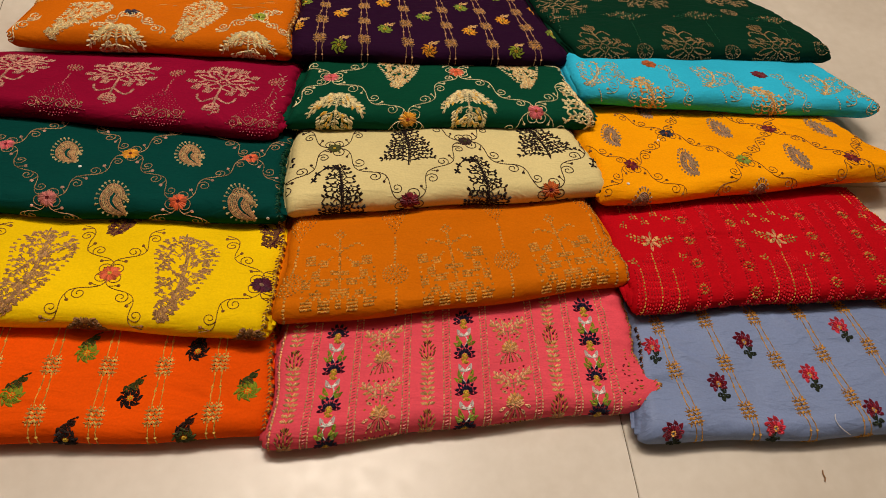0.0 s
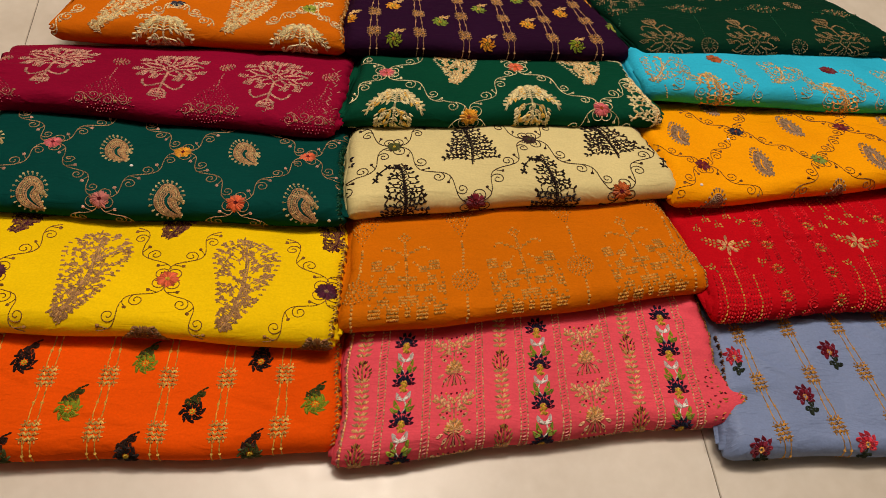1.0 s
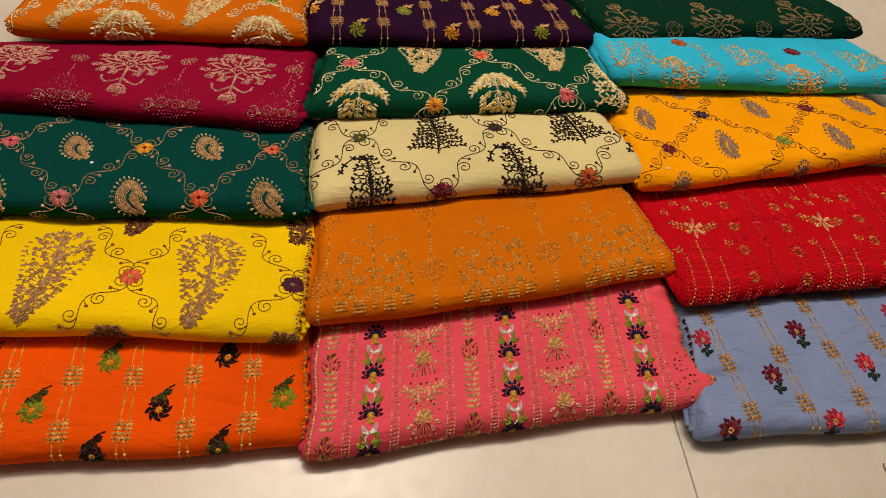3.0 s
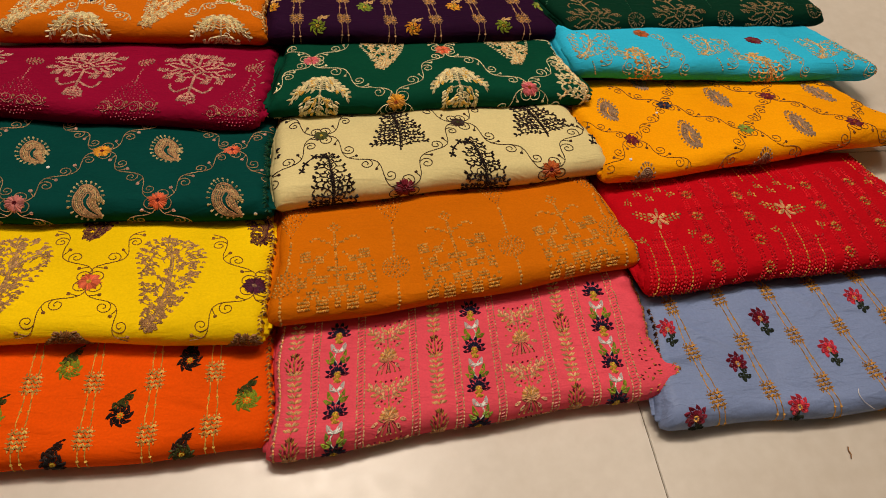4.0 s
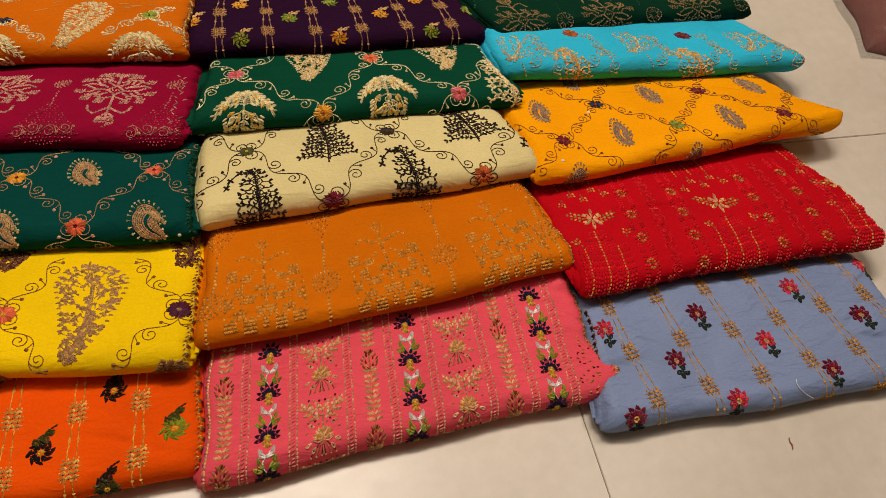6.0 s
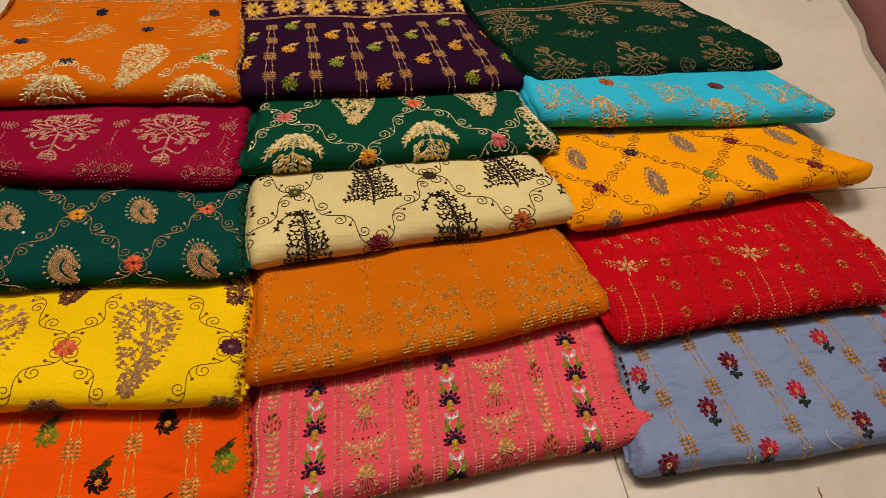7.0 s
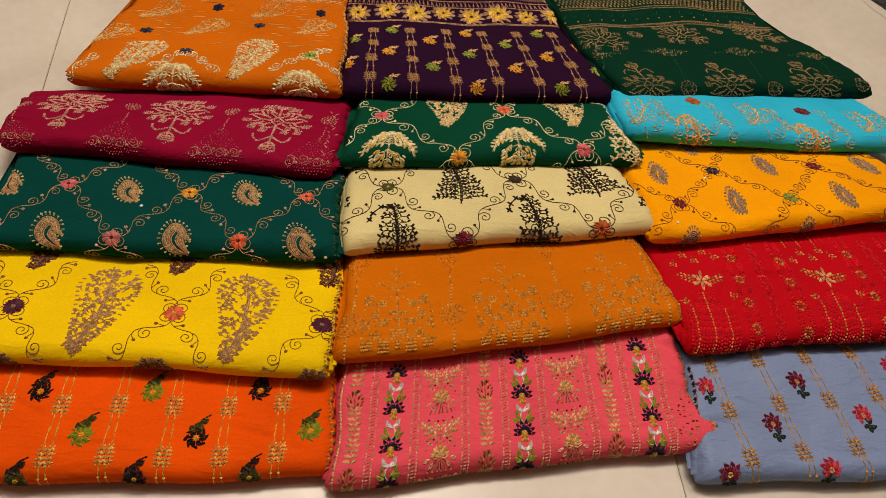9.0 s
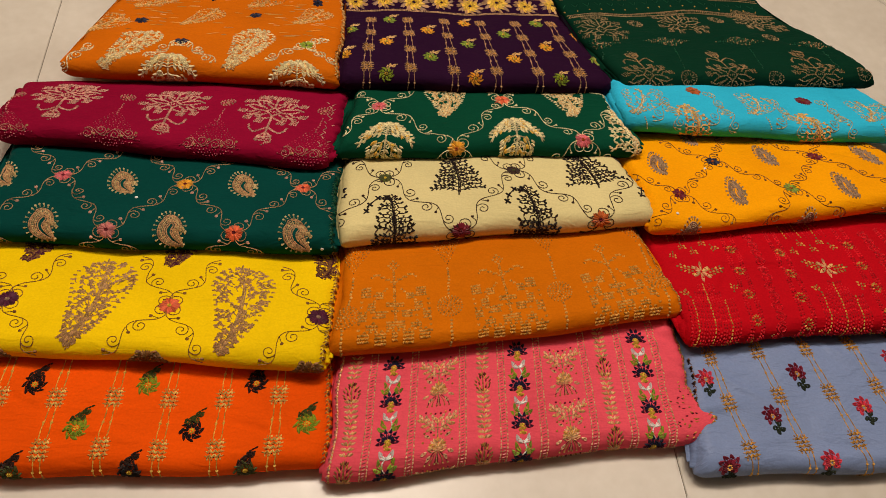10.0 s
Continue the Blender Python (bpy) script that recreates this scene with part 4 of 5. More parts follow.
# bright yellow: tall trees head down, vines from small flowers
c = CLOTHS["yellow"]
for x in (-0.008, 0.150, 0.306):
    tree(c, x, 0.050, 0.064, 0.122, "taupe", "tan", 0.02 if x < 0.2 else 0.06, "drop", 0, 16, 0.80)
for x in (0.067, 0.226, 0.399):
    tree(c, x, 0.150, 0.05, 0.085, "brown", "plum", 0.1, "drop", 0, 8)
    tree(c, x - 0.004, -0.052, 0.05, 0.085, "brown", "mauve", 0, "fan", 0, 8)
for n, x in enumerate((0.064, 0.234, 0.396)):
    for dx, dq, f in ((0.045, 0.078, 1), (-0.050, 0.078, -1), (0.048, -0.070, -1), (-0.060, -0.066, 1)):
        vine(c, (x, 0.045), (x + dx, 0.045 + dq), "brown", "brown", 3, 0.0085, 0.0010, 0.006, f)
    flower(c, x, 0.045, 0.0115, "coral" if n == 1 else "plum", "lemon" if n == 1 else "mauve", 9)
edging(c, 1, -0.02, 0.13, "brown", "lemon")

# ochre: gold counted-stitch medallions, beaded rings on chains
c = CLOTHS["ochre"]
for x, q in ((0.070, 0.042), (0.206, 0.036), (0.346, 0.032)):
    medallion(c, x, q - 0.018, 0.0031, "old_gold", "gold", 0.03)
for x, q in ((0.013, 0.022), (0.135, 0.030), (0.271, 0.033), (0.398, 0.030)):
    bead_ring(c, x, q, 0.0165, "gold", "old_gold", 5)
    beads(c, [(x, q + 0.016), (x + 0.003, q + 0.062)], "gold", 0.0048, 0.0034)
    beads(c, [(x, q - 0.016), (x - 0.001, q - 0.055)], "gold", 0.0048, 0.0034)
    dotted_triangle(c, x + 0.003, q + 0.115, 0.05, 0.052, "gold", "brown", -1)
edging(c, 1, -0.02, 0.12, "brown", "gold")

# deep red: tone-on-tone dotted columns and scrolls, gold star flowers
c = CLOTHS["red"]
LEAN = 0.16


def twig(x, q, turn):
    """A small sprig of seven short gold stitches."""
    w = Work(c, x, q, turn)
    for px, py, a in ((0, -0.005, 1.57), (0, 0, 1.57), (0, 0.0048, 1.57), (-0.0036, 0.0016, 2.2), (0.0036, 0.0016, 0.9), (-0.0040, 0.0062, 2.4), (0.0040, 0.0062, 0.7)):
        w.grain(px, py, a, "bronze" if abs(px) < 0.001 else "gold", 0.0040, 0.0023)
    w.done("embroidered_twig")


def rosette(x, q):
    """Four pairs of gold stitches about a dark middle."""
    w = Work(c, x, q, -LEAN)
    for k in range(4):
        a = math.pi / 4 + k * math.pi / 2
        for s in (-0.35, 0.35):
            w.grain(0.0048 * math.cos(a + s), 0.0060 * math.sin(a + s), a, "old_gold" if s > 0 else "gold", 0.0042, 0.0022)
        w.grain(0.0060 * math.cos(a + math.pi / 4), 0.0068 * math.sin(a + math.pi / 4), a + math.pi / 4, "bronze", 0.0032, 0.0018)
        w.knot(0.0015 * math.cos(a), 0.0015 * math.sin(a), 0.0020, "brown")
    w.done("embroidered_rosette")


for x, q in ((0.052, 0.086), (0.223, 0.076), (0.404, 0.084)):
    w = Work(c, x, q, -0.20)
    w.tall = 1.45
    for a in range(6):
        b = a * math.pi / 3 + 0.52
        w.petal(0.001 * math.cos(b), 0.001 * math.sin(b), b, 0.0120, 0.0034, "peach" if a % 3 else "pale_gold", 0.0, 3)
    for side in (-1, 1):
        for t in range(5):
            for s in (-1, 0, 1):
                if abs(s) + t < 5:
                    w.grain(side * (0.011 + 0.0046 * t), 0.0034 * s + 0.0012 * t, (0.5 * s) * side, "gold" if (t + s) % 2 else "bronze", 0.0042, 0.0022)
    w.done("embroidered_star_flower")
    for dx, dq, a in ((-0.034, -0.038, 0.4), (0.030, -0.034, -0.4), (-0.026, 0.036, 2.8), (0.004, 0.040, 3.1), (0.034, 0.042, -2.8), (-0.008, 0.052, 3.1), (0.022, 0.054, 3.0)):
        twig(x + dx, q + dq, a)
    # a stepped panel of upright bead lines below each star
    for k in range(9):
        top = q - 0.024 - 0.012 * (0 if k in (3, 4, 5) else 1 if k in (2, 6) else 2)
        px = x - 0.032 + 0.0072 * k
        foot = -0.034
        for m, col in ((0.0, "gold" if k % 3 == 1 else "red_thread"), (0.0036, "red_thread")):
            beads(c, [(px + m - LEAN * (q - foot), foot), (px + m - LEAN * (q - top), top)], col, 0.0044, 0.0021)
    for k in range(9):
        px = x - 0.028 + 0.0075 * k
        beads(c, [(px + LEAN * 0.045, q + 0.060), (px + LEAN * 0.06, q + 0.095)], "old_gold" if k % 3 == 0 else "red_thread", 0.0044, 0.0020)
for x in (0.090, 0.157, 0.264, 0.328):
    for dx in (-0.0085, -0.0048, 0.0048, 0.0085):
        beads(c, [(x + dx - LEAN * 0.038, -0.038), (x + dx + LEAN * 0.15, 0.15)], "red_thread", 0.0040, 0.0028)
    for k in range(-1, 4):
        q = 0.000 + 0.0395 * k + (0.0 if x < 0.1 else -0.012 if x < 0.2 else -0.002)
        rosette(x + LEAN * q, q)
for x in (0.122, 0.297, 0.366):
    for k in range(4):
        q = -0.035 + 0.045 * k
        vine(c, (x + LEAN * q, q), (x + LEAN * (q + 0.045), q + 0.045), "red_thread", "red_thread", 3, 0.0068, 0.0017, 0.005, 1 if k % 2 else -1)
w = Work(c)
for k in range(130):
    w.grain(rng.uniform(0.005, c.w - 0.005), -0.030 + rng.normal(0, 0.006), rng.uniform(0, 3), ("bronze", "red_thread", "gold")[k % 3], 0.0030, 0.0018)
tagged(w.done("dotted_hem"), kind="stuff")
edging(c, 1, -0.01, 0.13, "red_thread", "bronze")

# dark teal: paisleys in a chequer with small flowers and vines
c = CLOTHS["teal"]
TONES = ("dull_pink", "saffron", "pink_thread", "coral")
for k in range(-1, 4):
    xa, xb = 0.083 + 0.1437 * k, 0.155 + 0.1437 * k
    paisley(c, xb, 0.078, 0.034, 0.048, "tan", "straw", -0.1, 1)
    paisley(c, xa, -0.004, 0.036, 0.052, "tan", "straw", -0.15, 1)
    vine(c, (xa, 0.080), (xb, -0.005), "tan", "rose_tan", 4, 0.0080, 0.0010, 0.005, 1)
    vine(c, (xb, -0.005), (xa + 0.1437, 0.080), "tan", "rose_tan", 4, 0.0080, 0.0010, 0.005, -1)
    vine(c, (xa, 0.080), (xb, 0.163), "tan", "rose_tan", 4, 0.0080, 0.0010, 0.005, -1)
    vine(c, (xb, 0.163), (xa + 0.1437, 0.080), "tan", "rose_tan", 4, 0.0080, 0.0010, 0.005, 1)
    vine(c, (xb, -0.005), (xb + 0.035, -0.040), "tan", "rose_tan", 2, 0.0080, 0.0010, 0.004, -1)
    vine(c, (xb, -0.005), (xb - 0.035, -0.040), "tan", "rose_tan", 2, 0.0080, 0.0010, 0.004, 1)
    if -0.01 < xa < 0.42:
        flower(c, xa, 0.080, 0.0098, TONES[(k + 1) % 4 if k != 1 else 1] if k != 0 else "pink_thread", "maroon", 8)
    if 0 < xb < 0.42:
        flower(c, xb, -0.005, 0.0105, "coral" if k == 1 else "dull_pink", "maroon", 8)
edging(c, 1, -0.02, 0.12, "bottle_thread", "bottle_thread")

# cream: black trees and vines, small flowers
c = CLOTHS["cream"]
for k in range(-1, 3):
    tree(c, 0.160 + 0.191 * k, 0.082, 0.068, 0.074, "black_thread", "coffee", 0.08 if k else -0.05, "cone", 0, 11, 0.90)
    tree(c, 0.068 + 0.183 * k, -0.004, 0.056, 0.092, "black_thread", "coffee", 0.0, "cone", -1, 12, 0.90)
    xa, xb = 0.060 + 0.184 * k, 0.153 + 0.182 * k
    qa, qb = 0.083, -0.019 + 0.005 * k
    vine(c, (xa, qa), (xb, qb), "coffee", "coffee", 4, 0.0095, 0.0012, 0.006, 1)
    vine(c, (xb, qb), (xa + 0.184, qa), "coffee", "coffee", 4, 0.0095, 0.0012, 0.006, -1)
    vine(c, (xa, qa), (xb - 0.02, 0.155), "coffee", "coffee", 3, 0.0085, 0.0012, 0.005, -1)
    vine(c, (xa, qa), (xa - 0.075, 0.155), "coffee", "coffee", 3, 0.0085, 0.0012, 0.005, 1)
    vine(c, (xb, qb), (xb + 0.03, qb - 0.03), "coffee", "coffee", 1, 0.0085, 0.0012, 0.004, -1)
    vine(c, (xb, qb), (xb - 0.03, qb - 0.03), "coffee", "coffee", 1, 0.0085, 0.0012, 0.004, 1)
    flower(c, xa, qa, 0.0095, "moss" if k == 0 else "coffee", "lemon" if k == 0 else "moss", 8)
    flower(c, xb, qb, 0.0125, "maroon" if k == 0 else "rust_thread", "maroon", 7)

# mustard: small mauve paisleys, vines, small flowers
c = CLOTHS["mustard"]
for x, q in ((0.050, 0.104), (0.239, 0.107), (0.406, 0.090), (0.137, 0.031), (0.304, 0.020), (0.051, -0.036), (0.222, -0.040), (0.140, 0.170), (0.320, 0.165)):
    paisley(c, x, q, 0.027, 0.036, "mauve", "khaki", -0.45, 1, 1.45)
SPOTS = [(0.053, 0.039, "maroon"), (0.220, 0.029, "leaf_green"), (0.380, 0.010, "maroon"), (0.139, 0.101, "navy"), (0.315, 0.093, "maroon"), (0.470, 0.085, "navy"), (-0.03, 0.105, "navy")]
for i, j in ((0, 3), (3, 1), (1, 4), (4, 2), (2, 5), (6, 0)):
    (xa, qa, _), (xb, qb, _) = SPOTS[i], SPOTS[j]
    vine(c, (xa, qa), (xb, qb), "brown", "brown", 4, 0.0082, 0.0009, 0.005, 1 if i % 2 else -1)
for x, q, col in SPOTS:
    if q < 0.06:
        vine(c, (x, q), (x + 0.062, q - 0.060), "brown", "brown", 3, 0.0085, 0.0009, 0.005, 1)
        vine(c, (x, q), (x - 0.062, q - 0.060), "brown", "brown", 3, 0.0085, 0.0009, 0.005, -1)
    else:
        vine(c, (x, q), (x + 0.062, q + 0.065), "brown", "brown", 3, 0.0085, 0.0009, 0.005, 1)
        vine(c, (x, q), (x - 0.062, q + 0.065), "brown", "brown", 3, 0.0085, 0.0009, 0.005, -1)
    if 0 < x < c.w:
        flower(c, x, q, 0.0105, col, "rust_thread", 6)
edging(c, 1, 0.01, 0.12, "brown", "gold")

# dark magenta: counted-stitch trees, dotted triangles with scrolls
c = CLOTHS["magenta"]
for x, q, a in ((0.073, 0.088, -0.12), (0.204, 0.078, -0.05), (0.329, 0.072, 0.0)):
    sampler_tree(c, x, q, 0.0028, "rose_tan", "pale_rose", a, 1, True, 0.0018, 1.10)
for x in (0.010, 0.142, 0.266, 0.388):
    bead_ring(c, x + 0.003, 0.088, 0.0105, "dull_pink", "tan", 3)
    beads(c, [(x + 0.002, 0.074), (x, 0.036)], "dull_pink", 0.005, 0.0020)
    dotted_triangle(c, x, -0.012, 0.074, 0.064, "raspberry", "dull_pink", 1)
    dotted_triangle(c, x, -0.012, 0.080, 0.020, "raspberry", "dull_pink", -1)
    vine(c, (x - 0.034, -0.006), (x + 0.034, -0.006), "rose_tan", "tan", 4, 0.0075, 0.0010, 0.004, 1)
w = Work(c, 0.4, 0)
for k in range(18):
    w.stitch(rng.normal(-0.001, 0.003), 0.005 + 0.006 * k, 1.0 + 1.2 * (k % 2), 0.008, 0.0014, "rose_tan")
w.done("worked_edge")

# green: cream and gold trees, vines, small flowers
c = CLOTHS["green"]
for x, q in ((0.065, -0.002), (0.244, 0.004)):
    tree(c, x, q, 0.066, 0.072, "cream_thread", "bright_gold", 0, "fan", 0, 8, 1.1)
for x in (0.145, 0.340):
    tree(c, x, 0.095, 0.062, 0.085, "cream_thread", "pale_gold", 0.25, "drop", 0, 9, 1.0)
tree(c, 0.405, 0.012, 0.05, 0.085, "cream_thread", "pale_gold", 0, "cone", 0, 9, 1.1)
SPOTS = [(0.044, 0.073, "pink_thread"), (0.161, -0.016, "saffron"), (0.236, 0.090, "coral"), (0.337, -0.005, "pink_thread"), (0.425, 0.085, "coral"), (-0.02, -0.016, "saffron")]
for i, j in ((0, 1), (1, 2), (2, 3), (3, 4), (5, 0)):
    (xa, qa, _), (xb, qb, _) = SPOTS[i], SPOTS[j]
    vine(c, (xa, qa), (xb, qb), "cream_thread", "cream_thread", 4, 0.0095, 0.0013, 0.006, 1 if i % 2 else -1)
for x, q, col in SPOTS:
    s = 1 if q > 0.04 else -1
    vine(c, (x, q), (x + 0.05, q + s * 0.045), "cream_thread", "cream_thread", 2, 0.009, 0.0012, 0.005, 1)
    vine(c, (x, q), (x - 0.05, q + s * 0.045), "cream_thread", "cream_thread", 2, 0.009, 0.0012, 0.005, -1)
    if 0 < x < c.w - 0.01:
        flower(c, x, q, 0.0115, col, "rust_thread", 8)

edging(c, 1, -0.03, 0.10, "cream_thread", "pale_gold")

# turquoise: gold trees and pale vines
c = CLOTHS["turquoise"]
for x, q in ((0.030, 0.022), (0.213, 0.034), (0.392, 0.030)):
    tree(c, x, q, 0.056, 0.064, "pale_gold", "cream_thread", -0.30, "drop", 0, 10, 0.60)
    beads(c, [(x - 0.004, q - 0.030), (x + 0.001, q - 0.050)], "pale_gold", 0.003, 0.0022)
for x in (0.102, 0.284):
    tree(c, x, -0.012, 0.036, 0.060, "pale_gold", "light_gold", 0.1, "cone", -1, 8, 0.9)
for x in (0.066, 0.148, 0.250, 0.330, 0.430):
    vine(c, (x, 0.062), (x + 0.012, -0.030), "straw", "straw", 4, 0.0085, 0.0009, 0.006, 1)
    vine(c, (x + 0.012, 0.02), (x - 0.03, -0.015), "straw", "straw", 2, 0.008, 0.0009, 0.005, -1)
flower(c, 0.307, 0.059, 0.011, "maroon", "brown", 7)
flower(c, 0.130, 0.062, 0.011, "rust_thread", "brown", 7)
edging(c, 1, -0.02, 0.09, "gold", "brown")

# rust: cream trees, navy flowers, loose floats and a lace border
c = CLOTHS["rust"]
tree(c, 0.078, 0.030, 0.052, 0.098, "cream_thread", "pale_gold", -0.25, "drop", 1, 11, 0.9)
tree(c, 0.238, 0.040, 0.054, 0.105, "cream_thread", "pale_gold", -0.12, "drop", 1, 11, 0.9)
for x in (0.143, 0.317):
    tree(c, x, -0.018, 0.066, 0.062, "cream_thread", "pale_gold", 0, "fan", 0, 8, 1.0)
for x, q in ((0.060, 0.190), (0.150, 0.132), (0.238, 0.206), (0.320, 0.152), (0.02, 0.09)):
    tree(c, x, q, 0.046, 0.070, "pale_gold", "gold", -0.45, "drop", 1, 9, 0.78)
for x, q in ((0.068, 0.110), (0.232, 0.148), (0.145, 0.049), (0.150, 0.205), (0.328, 0.205)):
    flower(c, x, q, 0.0095, "navy", "black_thread", 6)
flower(c, 0.324, 0.053, 0.0105, "lime", "moss", 8)
for a, b, f in (((0.324, 0.053), (0.270, 0.005), 1), ((0.324, 0.053), (0.372, 0.012), -1), ((0.145, 0.049), (0.205, -0.005), 1), ((0.145, 0.049), (0.108, 0.0), -1), ((0.03, 0.03), (0.0, -0.03), 1), ((0.324, 0.053), (0.350, 0.080), 1)):
    vine(c, a, b, "cream_thread", "cream_thread", 3, 0.0085, 0.0016, 0.005, f)
w = Work(c)
for k in range(130):
    w.stitch(rng.uniform(0.01, 0.36), rng.uniform(0.07, 0.225), rng.normal(0, 0.12), rng.uniform(0.008, 0.024), 0.0008, "gold" if k % 3 else "pale_gold")
tagged(w.done("loose_floats"), kind="stuff")
w = Work(c)
for q in (0.232, 0.236, 0.262, 0.279):
    w.line([(0.0, q + 0.004), (0.19, q - 0.003), (0.375, q + 0.002)], "pale_gold", 0.004, 0.0016)
for k in range(92):
    w.stitch(0.003 + 0.004 * k, 0.238, 1.4, 0.020, 0.0014, "gold" if k % 2 else "brown")
w.done("lace_band")
for k in range(9):
    w = Work(c, 0.022 + 0.042 * k, 0.270)
    for a in range(12):
        w.leaf(0.004 * math.cos(a), 0.002 * math.sin(a), 2 * math.pi * a / 12, 0.012, 0.004, "cream_thread" if a % 2 else "pale_gold", 2)
    w.knot(0, 0, 0.006, "maroon")
    w.done("lace_flower")
edging(c, 1, -0.01, 0.23, "pale_gold", "gold")

# dark purple: ladders, sprigs and a border of yellow flowers
c = CLOTHS["purple"]
for k in range(6):
    x = 0.037 + 0.0625 * k
    for j in range(4):
        q = 0.006 + 0.050 * j
        square(c, x + 0.006 * j * 0.5, q, "tan", "gold", 0.0150)
        if j < 3:
            ladder(c, x + 0.003 * j, q + 0.008, q + 0.043, "tan", 0.0085, 0.06)
    ladder(c, x, -0.040, -0.003, "tan", 0.0085)
for k in range(4):
    for q, x, first in ((-0.006, 0.064, 1), (0.040, 0.005, 0), (0.080, 0.068, 0), (0.120, 0.010, 1), (0.158, 0.078, 1)):
        sprig(c, x + 0.1275 * k, q, ("saffron", "leaf_green")[(k + first) % 2] if q > 0 else ("lime", "saffron")[k % 2], "lemon", "pale_gold", -0.2, 0.95, False)
w = Work(c)
for q in (0.192, 0.196):
    w.line([(0, q), (0.2, q - 0.002), (0.393, q)], "tan", 0.004, 0.0012)
w.done("border_line")
for k in range(8):
    w = Work(c, 0.022 + 0.052 * k, 0.217 + 0.006 * (k % 2), 0, 1.0 + 0.15 * (k % 3))
    for a in range(11):
        b = 2 * math.pi * a / 11
        w.leaf(0.011 * math.cos(b), 0.009 * math.sin(b), b + 0.5, 0.013, 0.0065, "tan" if a % 3 else "mauve", 3)
    for ring, lift in ((0.014, 0), (0.011, 1), (0.008, 0), (0.005, 1)):
        for a in range(8):
            b = 2 * math.pi * a / 8 + ring * 70
            w.leaf(0.55 * ring * math.cos(b), 0.55 * ring * math.sin(b), b + 1.0, ring * 0.75, ring * 0.62, "lemon" if lift else "bright_gold", 3)
    w.done("border_flower")
w = Work(c)
for k in range(98):
    w.stitch(0.002 + 0.004 * k, 0.240, 1.57 + 0.2 * (-1) ** k, 0.014, 0.0016, "tan" if k % 3 else "mauve")
    w.stitch(0.002 + 0.004 * k, 0.262, 1.57, 0.012, 0.0016, "tan" if k % 2 else "mauve")
for q in (0.238, 0.256, 0.276):
    w.line([(0, q), (0.393, q)], "tan", 0.004, 0.0018)
w.done("lace_band")

# bottle green: counted-stitch trees, stars and a worked border
c = CLOTHS["bottle"]
for x, q in ((0.048, -0.006), (0.183, -0.010), (0.330, -0.008)):
    sampler_tree(c, x, q, 0.0028, "khaki", "bronze", 0.02, -1, True, 0.0013, 0.95, 1.15)
for x, q in ((0.042, 0.138), (0.204, 0.155), (0.362, 0.168)):
    sampler_tree(c, x, q, 0.0029, "khaki", "tan", -0.15, 1, False, 0.0012, 1.3, 1.1)
for x, q in ((0.112, -0.012), (0.257, -0.016), (0.408, -0.008), (0.115, 0.160), (0.285, 0.178), (0.33, 0.105)):
    spark(c, x, q, 0.0125, "khaki", "tan")
for x, q in ((0.132, 0.092), (0.262, 0.088), (0.385, 0.078), (0.01, 0.09)):
    bead_ring(c, x, q, 0.016, "bottle_thread", "tan", 4)
    dotted_triangle(c, x, q, 0.085, 0.018, "bottle_thread", "tan", 1)
    dotted_triangle(c, x, q, 0.085, 0.018, "bottle_thread", "tan", -1)
    beads(c, [(x, q - 0.02), (x - 0.02, q - 0.085)], "bottle_thread", 0.005, 0.002)
w = Work(c)
for q in (0.188, 0.196, 0.236, 0.241, 0.274):
    w.line([(0, q), (0.12, q + 0.004), (0.3, q + 0.016), (0.42, q + 0.006)], "khaki", 0.0036, 0.0016)
for k in range(100):
    x = 0.004 + 0.0041 * k
    dq = 0.016 * math.sin(x / 0.42 * 2.4) ** 2
    w.stitch(x, 0.189 + dq, 0.8, 0.008, 0.0012, "tan")
    for j in range(5):
        w.stitch(x, 0.243 + 0.006 * j + dq, 0.8 if (k + j) % 2 else 2.3, 0.0062, 0.0018, "khaki" if (k * j) % 3 else "tan")
    if k % 6 == 0:
        w.knot(x, 0.206 + dq, 0.003, "gold")
        w.stitch(x, 0.215 + dq, 0.9, 0.012, 0.0012, "bottle_thread")
        w.stitch(x, 0.215 + dq, 2.2, 0.012, 0.0012, "bottle_thread")
w.done("lace_band")


# ---- odds and ends ----
def wrap_material(name, tint):
    """Thin clear plastic, crumpled."""
    m, t, b = material(name, 0.22)
    b.inputs["Base Color"].default_value = (*tint, 1)
    b.inputs["Alpha"].default_value = 0.06
    b.inputs["Specular IOR Level"].default_value = 0.9
    place = t.nodes.new("ShaderNodeTexCoord").outputs["Object"]
    n = node(t, "ShaderNodeTexNoise", Scale=45.0, Detail=5.0, Distortion=1.5)
    t.links.new(place, n.inputs["Vector"])
    bump = node(t, "ShaderNodeBump", Strength=1.0, Distance=0.012)
    t.links.new(n.outputs[0], bump.inputs["Height"])
    t.links.new(bump.outputs[0], b.inputs["Normal"])
    return m


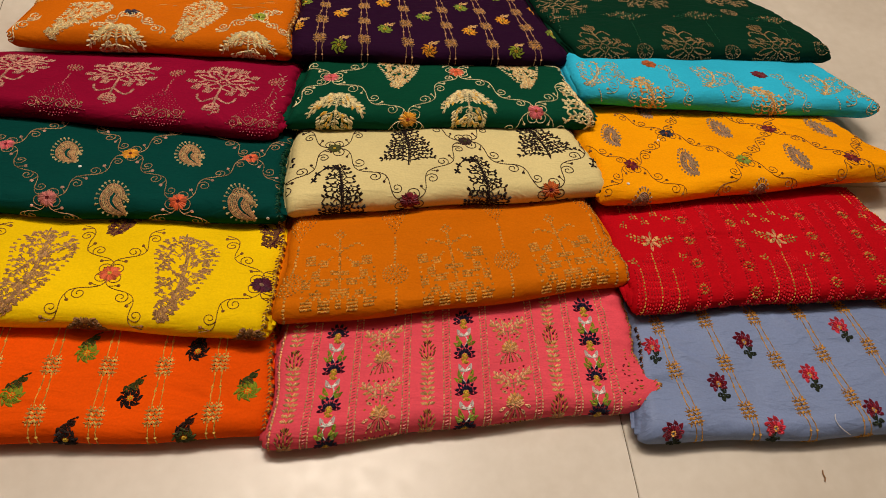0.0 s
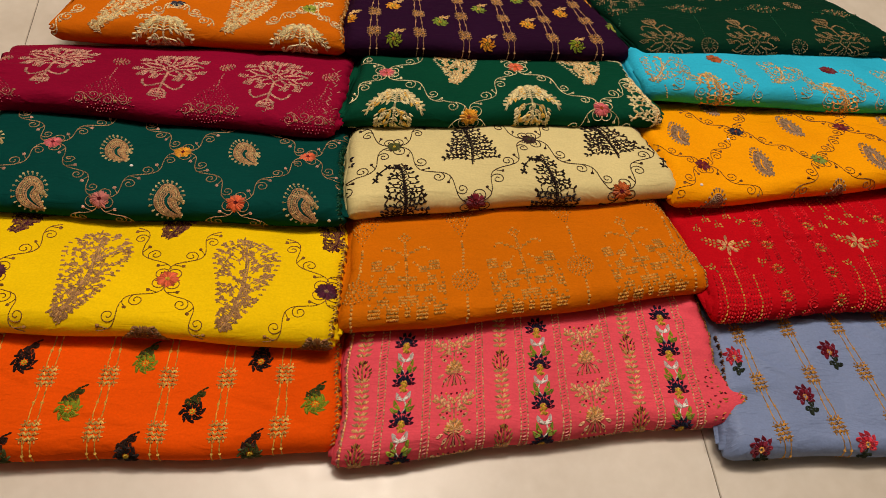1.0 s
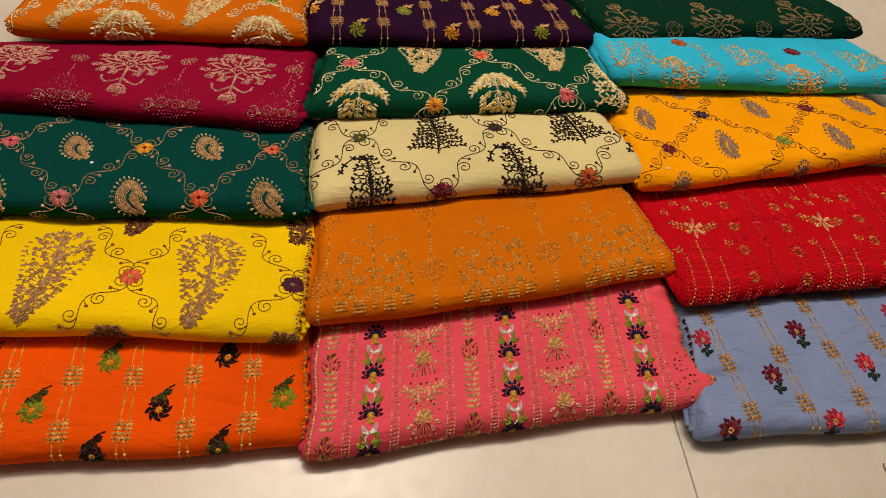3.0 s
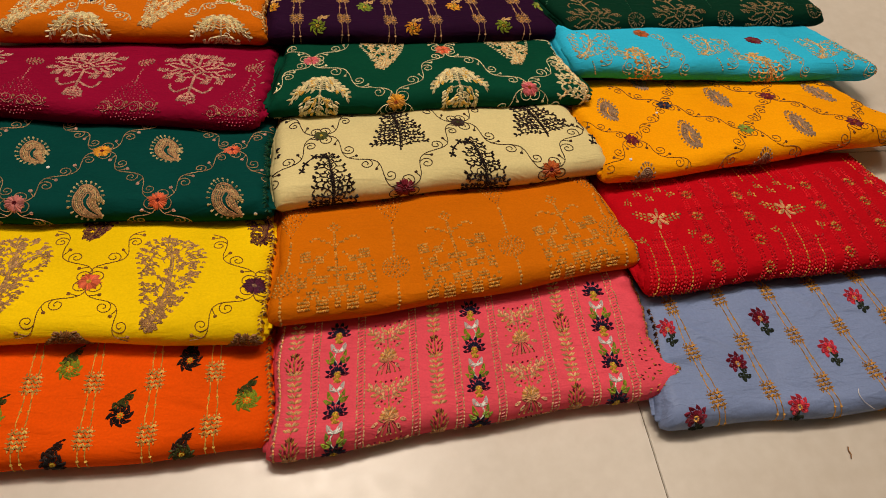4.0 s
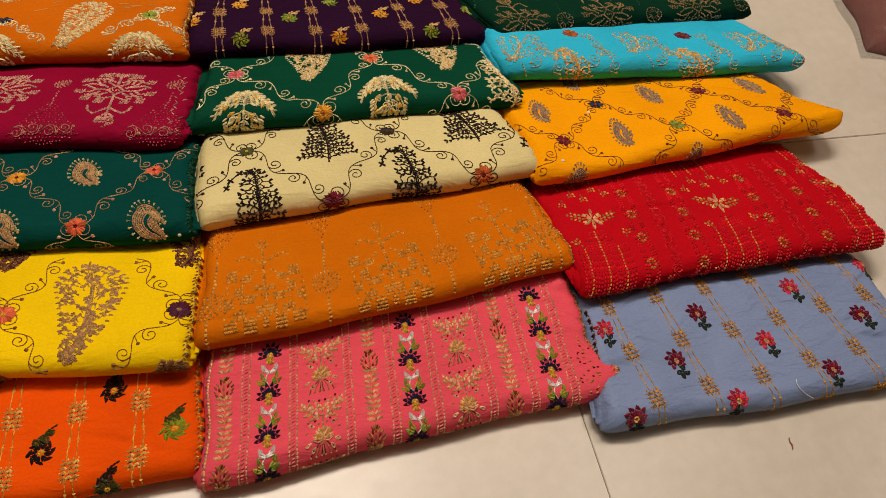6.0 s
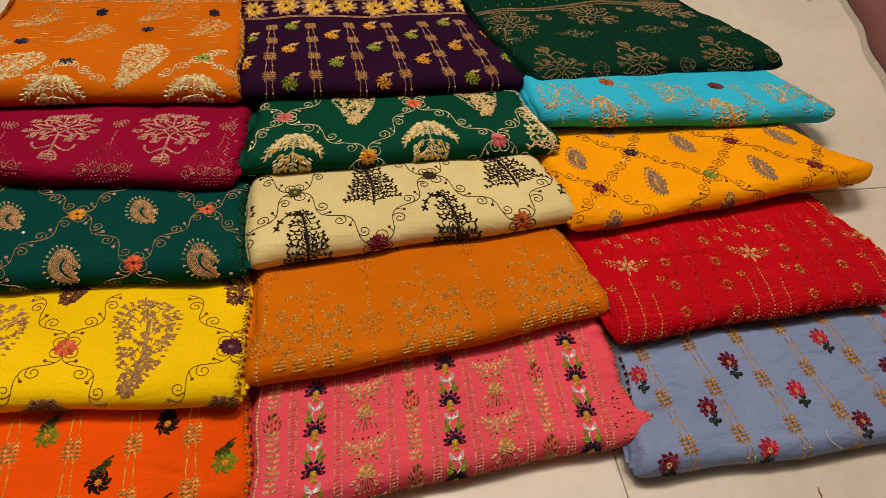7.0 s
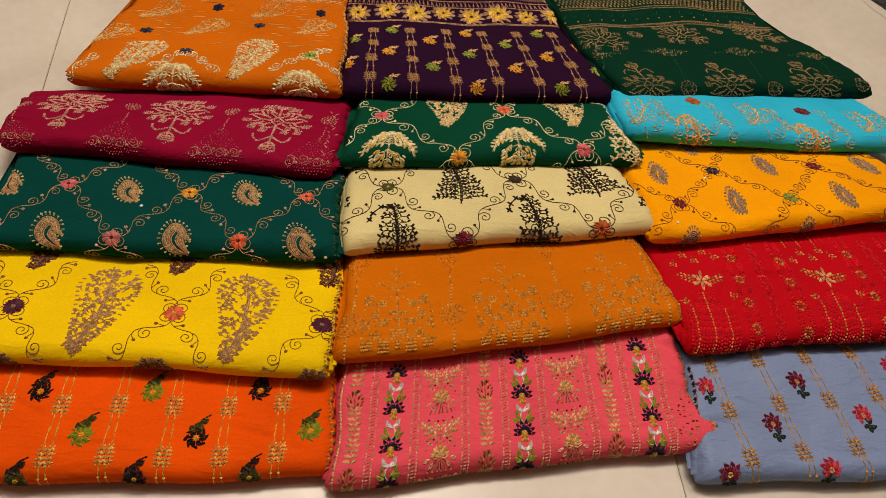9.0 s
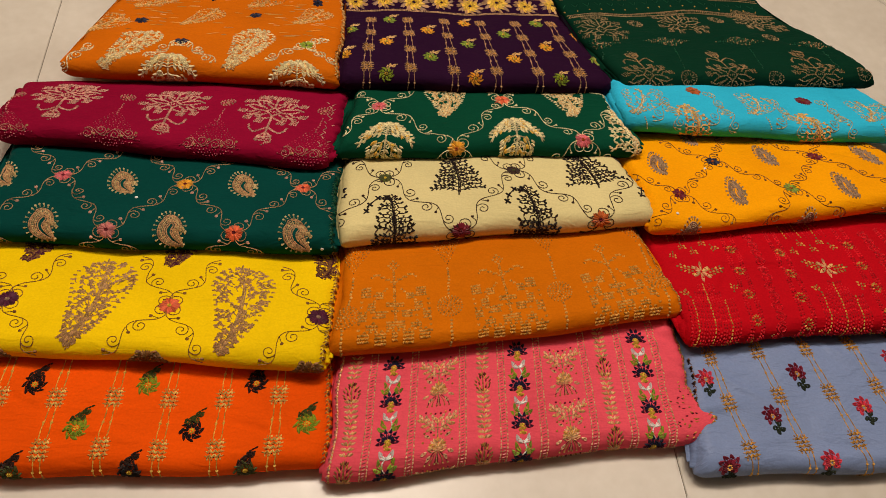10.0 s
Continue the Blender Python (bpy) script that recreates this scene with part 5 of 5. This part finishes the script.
def pillow(name, sx, sy, h, mat, seed, rough=0.004, n=28):
    """A soft packet lying at its own origin: flat below, swollen and creased above."""
    g = np.linspace(-1, 1, n)
    gx, gy = np.meshgrid(g, g)
    edge = (1 - np.abs(gx) ** 5) * (1 - np.abs(gy) ** 5)
    crease = rough * (np.sin(9 * gx + 5 * gy + seed) + 0.6 * np.sin(17 * gx - 13 * gy + 2 * seed) + 0.5 * np.sin(31 * gy + 7 * gx + seed))
    wav = 1 + 0.03 * np.sin(7 * gx + seed) + 0.03 * np.sin(6 * gy + 2 * seed)
    top = np.stack([gx * sx / 2 * wav, gy * sy / 2 * wav, 0.004 + h * np.clip(edge, 0, 1) ** 0.45 + crease * edge], -1).reshape(-1, 3)
    low = top.copy()
    low[:, 2] = 0.0
    v = np.concatenate([top, low])
    i = np.arange(n * (n - 1)).reshape(n - 1, n)[:, :-1].ravel()
    faces = [[a, a + 1, a + n + 1, a + n] for a in i] + [[a + n * n, a + n + n * n, a + n + 1 + n * n, a + 1 + n * n] for a in i]
    rim = [k for k in range(n)] + [k * n + n - 1 for k in range(1, n)] + [n * n - 1 - k for k in range(1, n)] + [(n - 1 - k) * n for k in range(1, n)]
    for a, b in zip(rim, rim[1:]):
        faces.append([b, a, a + n * n, b + n * n])
    return mesh_of(name, v, faces, [mat])


def packet(x, y, turn, sx, sy, h, colour, label, seed, z=0.0):
    ob = new("garment_packet")
    ob.matrix_world = pose(x, y, z, 0, 0, turn)
    tagged(ob, label, "packet", "wrapped garments beside the fabrics")
    part("garment", pillow("garment", sx * 0.90, sy * 0.90, h * 0.86, cloth_material("packed_cloth", colour, crease=0.8), seed, 0.006), ob)
    wrap = part("plastic_wrap", pillow("plastic_wrap", sx, sy, h, wrap_material("clear_plastic", (0.80, 0.80, 0.78)), seed + 0.7, 0.005, 40), ob, "crumpled clear plastic wrap")
    wrap.visible_shadow = False
    return ob


packet(0.835, 0.715, 20, 0.30, 0.24, 0.045, (0.016, 0.015, 0.018), "black garment folded in a clear plastic packet", 1.0)
packet(0.925, 0.400, 78, 0.34, 0.30, 0.050, (0.16, 0.045, 0.035), "brownish red garment folded in a clear plastic packet", 2.3)
packet(0.890, 0.290, 74, 0.20, 0.16, 0.022, (0.55, 0.22, 0.02), "small yellow garment in a clear plastic packet", 3.1, 0.058)


def strand(name, pts, radius, mat, label, category):
    """A loose thread."""
    cu = bpy.data.curves.new(name, "CURVE")
    cu.dimensions, cu.bevel_depth, cu.bevel_resolution = "3D", radius, 1
    sp = cu.splines.new("POLY")
    sp.points.add(len(pts) - 1)
    for p, co in zip(sp.points, pts):
        p.co = (*co, 1)
    cu.materials.append(mat)
    return tagged(new(name, cu), label, category)


LINT = plain("white_lint", (0.80, 0.76, 0.70), 0.6)
c = CLOTHS["blue"]
a = np.linspace(0, 1, 24)
strand("loose_thread", c.at(0.226 + 0.012 * (1 - np.cos(a * 2.6)) - 0.008 * np.sin(a * 2.6), 0.002 - 0.026 * a, out=0.0010).tolist(), 0.00040, LINT, "curved loose white thread lying on slate blue cotton", "thread")
strand("thread_scrap", [(0.3045, -0.326, 0.0012), (0.3062, -0.322, 0.0015), (0.3056, -0.317, 0.0012), (0.3070, -0.313, 0.001)], 0.0007, THREAD["brown"], "short brown scrap of thread on the tile", "thread")
for nm, x, q in (("mustard", 0.036, 0.002), ("mustard", 0.118, 0.088), ("teal", 0.176, 0.052), ("teal", 0.398, -0.022), ("red", 0.406, 0.086)):
    bm = bmesh.new()
    bmesh.ops.create_cone(bm, cap_ends=True, segments=10, radius1=0.0021, radius2=0.0015, depth=0.0008)
    c = CLOTHS[nm]
    p, up = c.at(np.array([x]), np.array([q]), out=0.0006)[0], Vector(c.normal(np.array([x]), np.array([q]))[0])
    bm.transform(Matrix.Translation(p) @ up.to_track_quat("Z", "Y").to_matrix().to_4x4())
    part("sequin", from_bm("sequin", bm, LINT), BOLTS[nm], "small pale shiny sequin")


# ---- floor tiles ----
for i in range(-4, 4):
    for j in range(-4, 4):
        a, b = JX + i * SIDE, JY + j * SIDE
        x0, x1, y0, y1 = max(a + GAP, X0), min(a + SIDE - GAP, X1), max(b + GAP, Y0), min(b + SIDE - GAP, Y1)
        if x1 - x0 > 0.02 and y1 - y0 > 0.02:
            part("tile", from_bm("tile", box(x0, x1, y0, y1, -0.0025, 0.0, 0.0008), TILE), floor)
